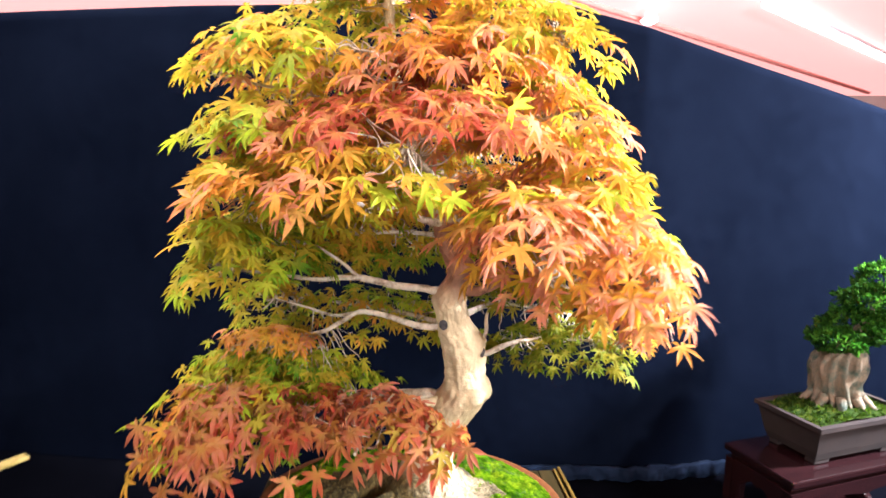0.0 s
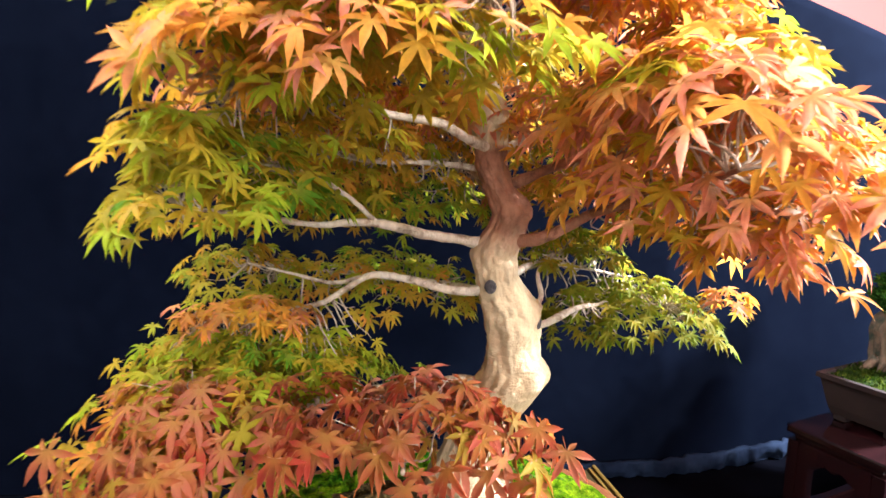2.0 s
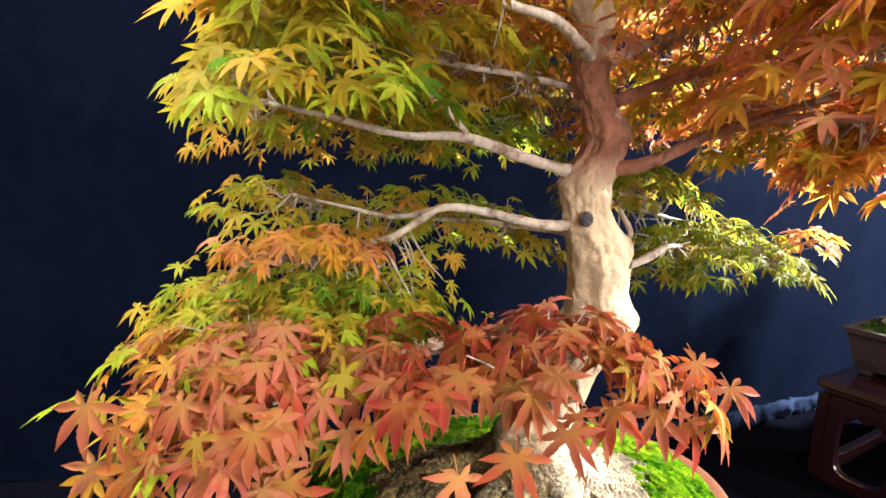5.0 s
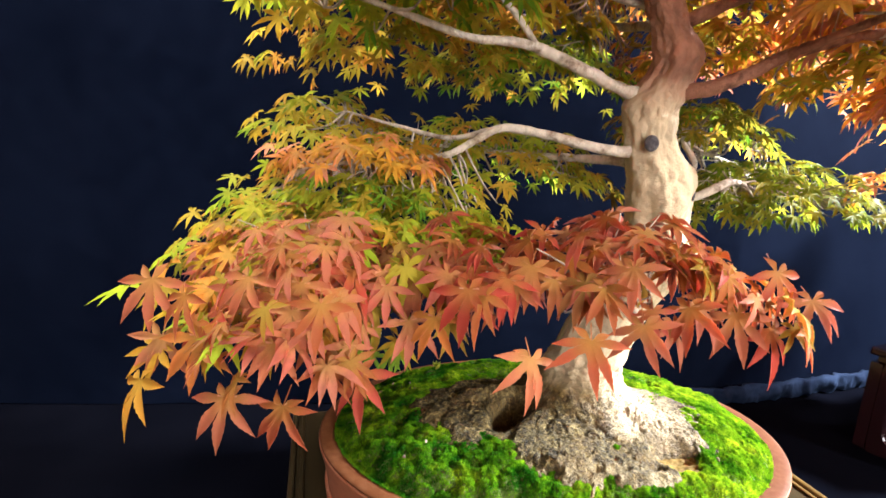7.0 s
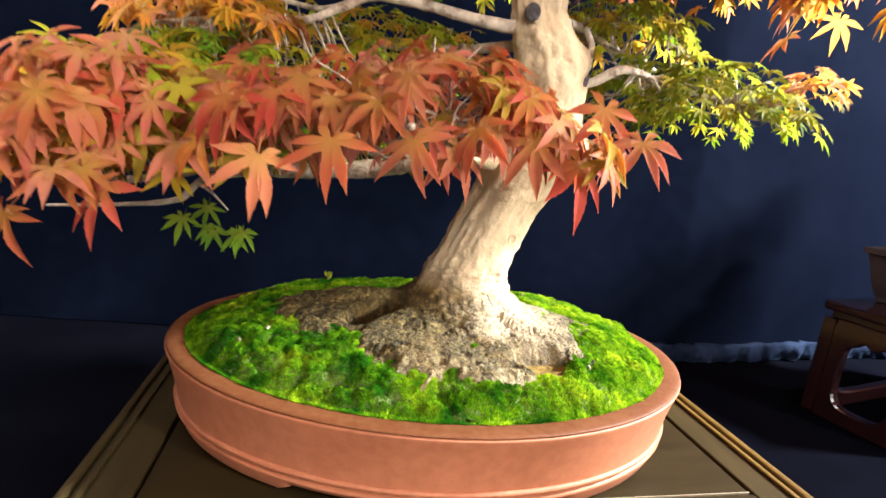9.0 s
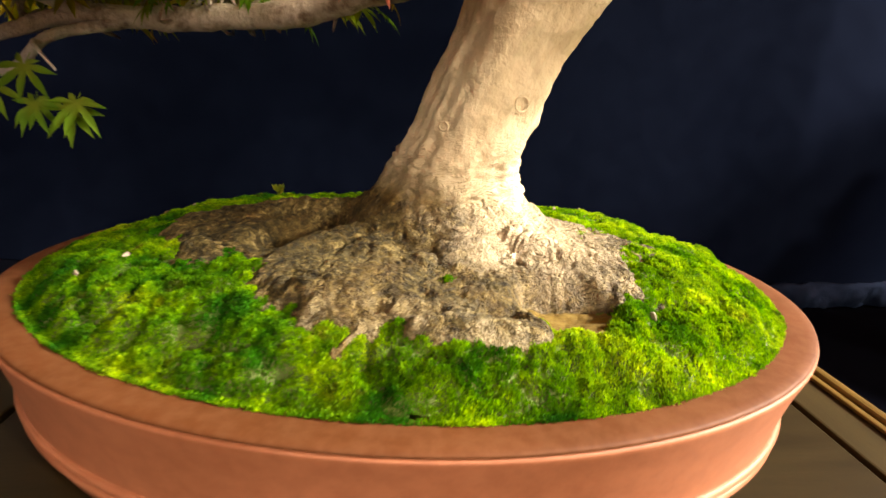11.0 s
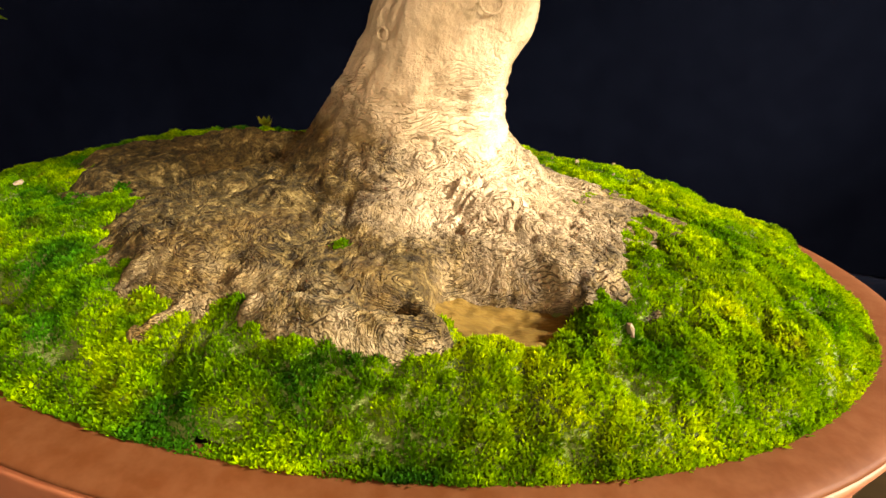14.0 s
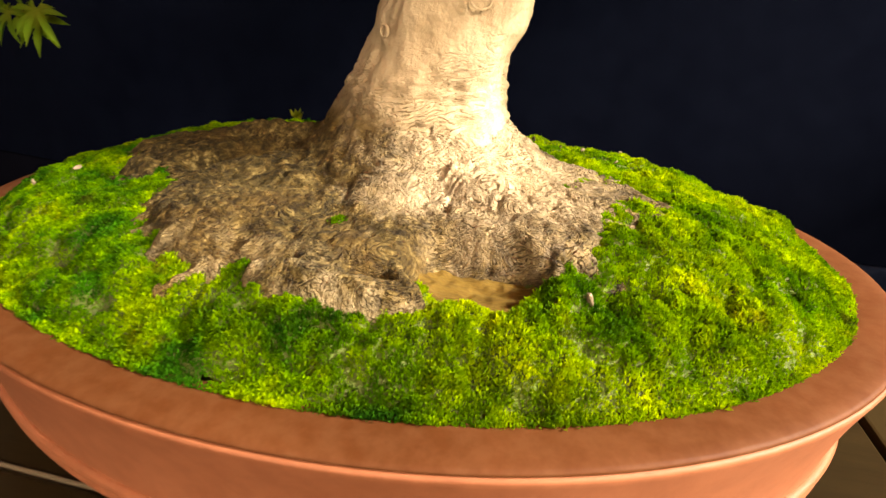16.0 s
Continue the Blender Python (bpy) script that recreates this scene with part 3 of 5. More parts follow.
def moss_height(x, y):
    r2 = (x / (PA - 0.024)) ** 2 + (y / (PB - 0.024)) ** 2
    q = np.stack([x, y, np.zeros_like(x)], 1)
    warp = 0.004 * fbm(q * 60 + 9, 2)
    pad = 0.0066 * (np.maximum(cushions(x + warp, y - warp, 0.021, 3), -0.6) - 0.25) + 0.0030 * np.maximum(cushions(x - warp, y, 0.0075, 8), -0.7)
    swell = 0.0034 * fbm(q * 22 + 5.1, 3) + pad - 0.0015
    swell = swell - 0.020 * np.exp(-(((x - 0.104) / 0.034) ** 2 + ((y + 0.115) / 0.023) ** 2) ** 2)
    u, v = 0.62 * (x + 0.072) + 0.78 * (y + 0.042), 0.62 * (y + 0.042) - 0.78 * (x + 0.072)
    swell = swell - 0.034 * np.exp(-((u / 0.038) ** 2 + (v / 0.018) ** 2) ** 2)
    edge = np.clip((1.04 - r2) * 7, 0.15, 1)
    return 0.2365 + 0.036 * np.clip(1 - r2 ** 2.5, 0, 1) + 0.004 * np.clip(x / 0.2, 0, 1) * edge + swell * edge


# lines of the surface roots: x, y, height of the crest, half width
ROOTS = [
    [(0.040, -0.045, 0.302, 0.045), (0.045, -0.095, 0.284, 0.042), (0.050, -0.126, 0.277, 0.028), (0.054, -0.146, 0.273, 0.012)],
    [(0.022, -0.157, 0.271, 0.008), (0.042, -0.156, 0.2725, 0.010), (0.066, -0.154, 0.2715, 0.009), (0.088, -0.151, 0.2680, 0.007)],
    [(0.060, -0.110, 0.279, 0.022), (0.074, -0.132, 0.273, 0.010), (0.088, -0.150, 0.2680, 0.006)],
    [(0.010, -0.040, 0.296, 0.045), (-0.020, -0.085, 0.284, 0.040), (-0.022, -0.122, 0.275, 0.022), (-0.018, -0.142, 0.266, 0.008)],
    [(0.020, -0.090, 0.283, 0.035), (0.012, -0.126, 0.276, 0.022), (0.022, -0.146, 0.272, 0.010)],
    [(-0.010, -0.025, 0.294, 0.040), (-0.055, -0.075, 0.285, 0.034), (-0.078, -0.098, 0.276, 0.016), (-0.092, -0.126, 0.267, 0.005), (-0.098, -0.146, 0.262, 0.003)],
    [(-0.010, 0.010, 0.294, 0.040), (-0.066, 0.004, 0.293, 0.026), (-0.112, 0.000, 0.290, 0.024), (-0.148, -0.025, 0.276, 0.018), (-0.175, -0.060, 0.268, 0.008)],
    [(0.000, 0.035, 0.290, 0.035), (-0.060, 0.045, 0.283, 0.026), (-0.115, 0.045, 0.278, 0.020), (-0.160, 0.045, 0.268, 0.012)],
    [(0.030, 0.045, 0.290, 0.035), (0.050, 0.085, 0.276, 0.020), (0.070, 0.120, 0.264, 0.010)],
    [(-0.004, -0.150, 0.2665, 0.0026), (-0.010, -0.163, 0.2635, 0.0024), (-0.019, -0.176, 0.2600, 0.0022)],
    [(0.075, -0.045, 0.298, 0.035), (0.118, -0.078, 0.284, 0.020), (0.143, -0.092, 0.277, 0.016), (0.169, -0.100, 0.264, 0.009)],
    [(0.070, -0.018, 0.298, 0.035), (0.118, -0.030, 0.285, 0.024), (0.152, -0.036, 0.278, 0.020), (0.184, -0.036, 0.267, 0.011)],
    [(0.065, 0.010, 0.296, 0.035), (0.118, 0.014, 0.284, 0.020), (0.150, 0.016, 0.277, 0.014), (0.188, 0.004, 0.268, 0.007)],
]


def hollow_height(x, y):
    r = np.hypot((x - 0.108) / 0.030, (y + 0.115) / 0.023)
    return 0.2560 + 0.0045 * np.minimum(r, 1) ** 2 - 0.010 * np.clip(r - 1, 0, 1) + 0.0014 * fbm(np.stack([x * 60 + y * 60, y * 190, 0 * x], 1), 3) + 0.0006 * fbm(np.stack([x * 300, y * 300, 0 * x], 1), 2)


def root_height(x, y):
    out = np.full(x.shape, -1.0)
    for line in ROOTS:
        C = catmull(line, 24)
        for cx, cy, cz, w in C:
            d2 = (x - cx) ** 2 + (y - cy) ** 2
            out = np.maximum(out, cz + 0.002 - 0.85 * d2 / w)
    d = np.hypot(x - 0.03, (y - 0.0) * 1.05)
    cone = 0.318 - 0.9 * np.clip(d - 0.048, 0, 1) + 3.2 * np.clip(d - 0.06, 0, 1) ** 2
    out = np.maximum(out, np.where(d < 0.14, cone, -1))
    out = np.maximum(out, 0.2815 - 0.016 * (d / 0.1) ** 3)
    rag = 1 + 0.10 * fbm(np.stack([x * 55, y * 55, 0 * x + 4], 1), 3)
    for px, py, rx, ry, top in ((-0.014, -0.068, 0.070, 0.076, 0.2835), (-0.075, -0.015, 0.105, 0.070, 0.2835), (0.048, -0.102, 0.036, 0.050, 0.2800), (0.106, -0.062, 0.058, 0.048, 0.2815), (0.128, -0.032, 0.066, 0.050, 0.2810)):
        plate = np.sqrt(((x - px) / rx) ** 2 + ((y - py) / ry) ** 2) * rag
        out = np.maximum(out, top - 0.007 * plate ** 5)
    out = out - 0.026 * np.exp(-(((x - 0.108) / 0.029) ** 2 + ((y + 0.120) / 0.020) ** 2) ** 2)
    u, v = 0.62 * (x + 0.072) + 0.78 * (y + 0.042), 0.62 * (y + 0.042) - 0.78 * (x + 0.072)
    out = out - 0.036 * np.exp(-((u / 0.036) ** 2 + (v / 0.017) ** 2) ** 2)
    q = np.stack([x, y, np.zeros_like(x)], 1)
    ang = np.arctan2(y, x - 0.03)
    warp = fbm(q * 28 + 3, 3)
    twist = fbm(q * 17 + 11, 2)
    # long folds running out from the trunk, bending as they go
    folds = np.abs(fbm(np.stack([ang * 7 + 1.6 * twist + 0.5 * warp, d * 26 + 1.2 * twist, 0 * x], 1), 3, 0.6))
    fine = np.abs(fbm(np.stack([ang * 24 + 3.0 * twist + warp, d * 60 + 3 * twist, 0 * x + 2], 1), 2, 0.6))
    rings = np.abs(fbm(np.stack([ang * 3 + 0.6 * warp, d * 150 + 2.6 * warp, 0 * x], 1), 3, 0.6))
    pits = fbm(q * 210, 3, 0.7)
    fade = np.clip((d - 0.080) / 0.03, 0, 1)
    near = np.clip((0.12 - d) / 0.04, 0, 1)
    return out + fade * (0.0040 * (np.minimum(folds, 0.5) - 0.25) + 0.0026 * (np.minimum(fine, 0.4) - 0.2) + 0.0016 * fbm(q * 42, 2)) + 0.0036 * near * (rings - 0.35) + 0.0008 * pits


def sheet(name, step, hx, hy, height, keep, material, parent=None, label=""):
    gx, gy = np.meshgrid(np.arange(-hx, hx + step, step), np.arange(-hy, hy + step, step))
    x, y = gx.ravel(), gy.ravel()
    z = height(x, y)
    ok = keep(x, y, z).reshape(gx.shape)
    nxx = gx.shape[1]
    quad = ok[:-1, :-1] | ok[1:, :-1] | ok[:-1, 1:] | ok[1:, 1:]
    jj, ii = np.nonzero(quad)
    a = jj * nxx + ii
    F = np.stack([a, a + 1, a + nxx + 1, a + nxx], 1)
    used = np.unique(F)
    remap = np.zeros(len(x), int)
    remap[used] = np.arange(len(used))
    return link(name, np.stack([x, y, z], 1)[used], remap[F].tolist(), material, parent, label)


def inside(x, y, d):
    return (x / (PA - d)) ** 2 + (y / (PB - d)) ** 2 < 1


moss = thing("moss_bed", label="bright green moss covering the soil in the oval pot", category="moss", kind="stuff")
sheet("moss_ground", 0.003, 0.29, 0.21, moss_height, lambda x, y, z: inside(x, y, 0.0270), MOSS_BED, moss)

# tufts: little stars of narrow blades, thicker in patches
N = 300000
th, rr = RNG.uniform(0, 2 * np.pi, N), np.sqrt(RNG.uniform(0, 1, N))
tx, ty = rr * np.cos(th) * (PA - 0.0205), rr * np.sin(th) * (PB - 0.0205)
tz = np.maximum(moss_height(tx, ty), 0.2400)
covered = (root_height(tx, ty) > tz + 0.0015) | (np.hypot((tx - 0.108) / 0.029, (ty + 0.115) / 0.023) < 1) | (np.hypot(0.62 * (tx + 0.072) + 0.78 * (ty + 0.042), 2.1 * (0.62 * (ty + 0.042) - 0.78 * (tx + 0.072))) < 0.040)
front = (ty < 0.06) | (RNG.uniform(0, 1, N) < 0.55)
sel = ~covered & front
tx, ty, tz = tx[sel], ty[sel], tz[sel]
n = len(tx)
clump = 0.55 + 1.0 * (fbm(np.stack([tx * 70, ty * 70, 0 * tx], 1), 2) * 0.5 + 0.5)
hgt = RNG.uniform(0.0010, 0.0026, n) * clump
BL = 3
az = RNG.uniform(0, 2 * np.pi, (n, 1)) + np.arange(BL)[None] * 2 * np.pi / BL + RNG.normal(0, 0.3, (n, BL))
out = RNG.uniform(0.35, 1.1, (n, BL)) * hgt[:, None]
out[:, 0] *= 0.2
tipx, tipy = tx[:, None] + out * np.cos(az), ty[:, None] + out * np.sin(az)
tipz = tz[:, None] + hgt[:, None] * RNG.uniform(0.7, 1.15, (n, BL)) - 0.25 * out
wid = hgt * 0.22
sx, sy = -np.sin(az) * wid[:, None], np.cos(az) * wid[:, None]
mx, my, mz = (tx[:, None] + 0.55 * out * np.cos(az)), (ty[:, None] + 0.55 * out * np.sin(az)), tz[:, None] + 0.62 * (tipz - tz[:, None])
base = np.stack([tx, ty, tz - 0.001], 1)
V = np.concatenate([base[:, None], np.stack([mx + sx, my + sy, mz], 2), np.stack([tipx, tipy, tipz], 2), np.stack([mx - sx, my - sy, mz], 2)], 1)
k = 1 + 3 * BL
o = (np.arange(n) * k)[:, None]
b = np.arange(BL)[None]
F = np.stack([np.broadcast_to(o, (n, BL)), o + 1 + b, o + 1 + BL + b, o + 1 + 2 * BL + b], 2).reshape(-1, 4)
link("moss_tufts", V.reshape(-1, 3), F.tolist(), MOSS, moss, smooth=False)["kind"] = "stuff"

# grit, bark crumbs and dead twigs on the moss
for i in range(30):
    t, r = RNG.uniform(0, 6.28), math.sqrt(RNG.uniform(0.05, 0.93))
    x, y = r * math.cos(t) * 0.27, r * math.sin(t) * 0.185
    if root_height(np.array([x]), np.array([y]))[0] > 0.262:
        continue
    z = moss_height(np.array([x]), np.array([y]))[0]
    bm = bmesh.new()
    s = RNG.uniform(0.0010, 0.0024)
    bmesh.ops.create_icosphere(bm, subdivisions=1, radius=s, matrix=pose(x, y, z + 0.0022, *RNG.uniform(0, 360, 3)) @ Matrix.Diagonal((1.7, 1.0, 0.6, 1)))
    for v in bm.verts:
        v.co += Vector(RNG.normal(0, s * 0.14, 3))
    tagged(part("grit", bm, PEBBLE if i % 3 else ROOT_BARK), label="small pale crumb of bark or grit lying on moss", category="debris", group="crumbs on the moss")
sprout = thing("seedling", label="tiny green seedling standing in the moss", category="plant")
sx0, sy0, sz = -0.150, 0.115, 0.260
V, F = tube([(sx0, sy0, sz - 0.006, 0.0014), (sx0 + 0.001, sy0 - 0.001, sz + 0.006, 0.0012), (sx0 + 0.002, sy0 - 0.001, sz + 0.013, 0.001)], 5, 5)
link("stem", V, F, LEAVES["green"], sprout)
for a in range(9):
    d = (math.cos(a * 0.75), math.sin(a * 0.75))
    p = (sx0 + 0.002, sy0 - 0.001, sz + 0.009 + 0.0006 * a)
    link("leaflet", [p, (p[0] + d[0] * 0.004 - d[1] * 0.003, p[1] + d[1] * 0.004 + d[0] * 0.003, p[2] + 0.005), (p[0] + d[0] * 0.007, p[1] + d[1] * 0.007, p[2] + 0.010),
                     (p[0] + d[0] * 0.004 + d[1] * 0.003, p[1] + d[1] * 0.004 - d[0] * 0.003, p[2] + 0.003)], [(0, 1, 2, 3)], LEAVES["green"], sprout)

# ---------------------------------------------------------------- the maple: trunk, roots, limbs
maple = thing("maple_bonsai", label="maple bonsai with pale trunk and green to red autumn leaves", category="tree")
sheet("root_flare", 0.0012, 0.215, 0.2, root_height, lambda x, y, z: (z > moss_height(x, y) - 0.003) & inside(x, y, 0.03) & (np.hypot(x - 0.03, y) > 0.03), ROOT_BARK, maple,
      "spreading gnarled roots with dark mottled bark")
sheet("hollow", 0.0012, 0.16, 0.16, hollow_height, lambda x, y, z: np.hypot((x - 0.108) / 0.030, (y + 0.115) / 0.023) < 1.35, OCHRE_WOOD, maple, "ochre rotted wood in a hollow between roots")
# x, y, height, half width
TRUNK = [(0.030, 0.002, 0.262, 0.080), (0.029, 0.002, 0.283, 0.071), (0.028, 0.002, 0.302, 0.061), (0.032, 0.003, 0.326, 0.0525), (0.041, 0.003, 0.352, 0.0455), (0.051, 0.003, 0.380, 0.0445),
         (0.064, 0.002, 0.408, 0.0440), (0.077, 0.0, 0.432, 0.0450), (0.089, -0.002, 0.460, 0.0490), (0.105, -0.003, 0.480, 0.0485), (0.109, -0.004, 0.497, 0.0445), (0.106, -0.005, 0.512, 0.0385),
         (0.105, -0.006, 0.532, 0.0360), (0.104, -0.008, 0.552, 0.0370), (0.100, -0.009, 0.574, 0.0380), (0.095, -0.010, 0.594, 0.0370), (0.083, -0.011, 0.622, 0.0300), (0.077, -0.012, 0.655, 0.0290),
         (0.083, -0.015, 0.680, 0.0280), (0.095, -0.018, 0.712, 0.0225), (0.092, -0.020, 0.738, 0.0235), (0.079, -0.024, 0.758, 0.0190), (0.068, -0.025, 0.788, 0.0190), (0.067, -0.026, 0.817, 0.0200), (0.063, -0.027, 0.846, 0.0225),
         (0.055, -0.028, 0.876, 0.0240), (0.042, -0.028, 0.910, 0.016), (0.008, -0.026, 0.960, 0.0135), (-0.015, -0.020, 1.01, 0.0125), (-0.029, -0.012, 1.06, 0.011),
         (-0.036, -0.008, 1.15, 0.007), (-0.040, -0.006, 1.24, 0.004)]
NT, ST = 760, 128
C = catmull(TRUNK, NT)
th = np.linspace(0, 2 * np.pi, ST, endpoint=False)
ring = np.stack([np.cos(th), np.sin(th), 0 * th], 1)
V = C[:, None, :3] + ring[None] * C[:, 3][:, None, None]
q = V.reshape(-1, 3)
zz = q[:, 2]
thick = np.repeat(C[:, 3], ST)
aa = np.tile(th, NT)
flute = fbm(np.stack([np.cos(aa) * 2.2, np.sin(aa) * 2.2, zz * 7], 1), 3)
lump = fbm(q * 24, 3)
plate = 1 - np.abs(fbm(q * np.array([60, 60, 34]), 3))
low = np.clip((0.345 - zz) / 0.05, 0, 1)
wrinkle = np.abs(fbm(np.stack([aa * 2.2, aa * 0, zz * 95 + 0.8 * lump], 1), 3))
around = np.minimum(aa, 2 * np.pi - aa) * 0.045
mid = np.clip((zz - 0.43) / 0.06, 0, 1)
# rounded plates with dark seams between them, bolder up the middle of the trunk
shell = np.maximum(cushions(around + 0.010 * lump, zz * 0.8 + 0.008 * flute, 0.024, 21), -0.5)
flake = np.maximum(cushions(around + 0.004 * lump, zz * 0.9, 0.010, 33), -0.5)
rib = np.clip(1 - np.abs(zz - 0.40) / 0.075, 0, 1) * fbm(np.stack([np.cos(aa) * 6, np.sin(aa) * 6, zz * 14], 1), 2)
disp = 0.0026 * rib + thick * (0.075 * flute + 0.070 * lump) + mid * (0.0030 * (shell - 0.3) + 0.0010 * flake) + 0.0018 * (plate - 0.6) - 0.0055 * low * np.clip(0.30 - wrinkle, 0, 1) * 2.2 + (0.0005 + 0.0012 * low) * fbm(q * 140, 4, 0.7) + 0.0030 * np.exp(-((zz - 0.334 - 0.006 * lump) / 0.006) ** 2) * np.clip(fbm(q * 170, 2), -0.3, 1)
# knobs and healed scars
for bx, by, bz, r, s in ((0.148, -0.022, 0.487, 0.015, 0.006), (0.128, -0.040, 0.478, 0.014, 0.006), (0.122, -0.030, 0.455, 0.020, 0.005), (0.130, -0.030, 0.505, 0.012, 0.004), (0.136, -0.02, 0.588, 0.016, 0.006), (0.075, -0.040, 0.602, 0.007, 0.003), (0.078, -0.042, 0.590, 0.006, 0.003), (0.062, -0.012, 0.668, 0.022, 0.006), (0.118, -0.03, 0.722, 0.014, 0.005), (0.070, -0.045, 0.622, 0.010, 0.004), (0.100, -0.045, 0.55, 0.02, 0.006),
                         (0.024, -0.05, 0.36, 0.009, 0.003), (0.088, 0.0, 0.368, 0.014, 0.006), (0.055, -0.05, 0.43, 0.03, 0.004), (0.098, -0.045, 0.72, 0.016, 0.005), (0.07, -0.05, 0.845, 0.012, 0.005)):
    disp = disp + s * np.exp(-(((q[:, 0] - bx) ** 2 + (q[:, 1] - by) ** 2 + (q[:, 2] - bz) ** 2) / (r * r)))
V = (q + np.tile(ring, (NT, 1)) * disp[:, None])
F = [(i * ST + j, i * ST + (j + 1) % ST, (i + 1) * ST + (j + 1) % ST, (i + 1) * ST + j) for i in range(NT - 1) for j in range(ST)]
F.append(tuple((NT - 1) * ST + j for j in range(ST)))
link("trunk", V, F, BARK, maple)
for x, y, z, r, n in ((0.066, -0.0445, 0.622, 0.0085, (-0.25, -1, 0.05)), (0.139, -0.026, 0.565, 0.008, (0.8, -0.6, 0.0)), (0.083, -0.0475, 0.835, 0.006, (0.3, -1, 0))):
    bm = bmesh.new()
    turn = Vector(n).to_track_quat("Z", "Y").to_matrix().to_4x4()
    bmesh.ops.create_uvsphere(bm, u_segments=16, v_segments=8, radius=r, matrix=Matrix.Translation((x, y, z)) @ turn @ Matrix.Diagonal((1, 1.15, 0.32, 1)))
    part("cut_scar", bm, WOOD_SCAR, maple, "dark healed cut on the trunk", smooth=True)

# ring-shaped healed knots low on the trunk
for x, y, z, r in ((0.079, -0.035, 0.379, 0.0060), (0.026, -0.041, 0.362, 0.0036)):
    out = Vector((x - 0.050, y - 0.003, 0)).normalized()
    side = Vector((-out.y, out.x, 0))
    V, F = tube([(*(Vector((x, y, z)) + side * (r * math.cos(a)) + Vector((0, 0, 1)) * (r * 0.85 * math.sin(a))), 0.0007) for a in np.linspace(0, 2 * math.pi, 13)], 40, 8, 0.25, 300)
    link("knot", V, F, BARK, maple)

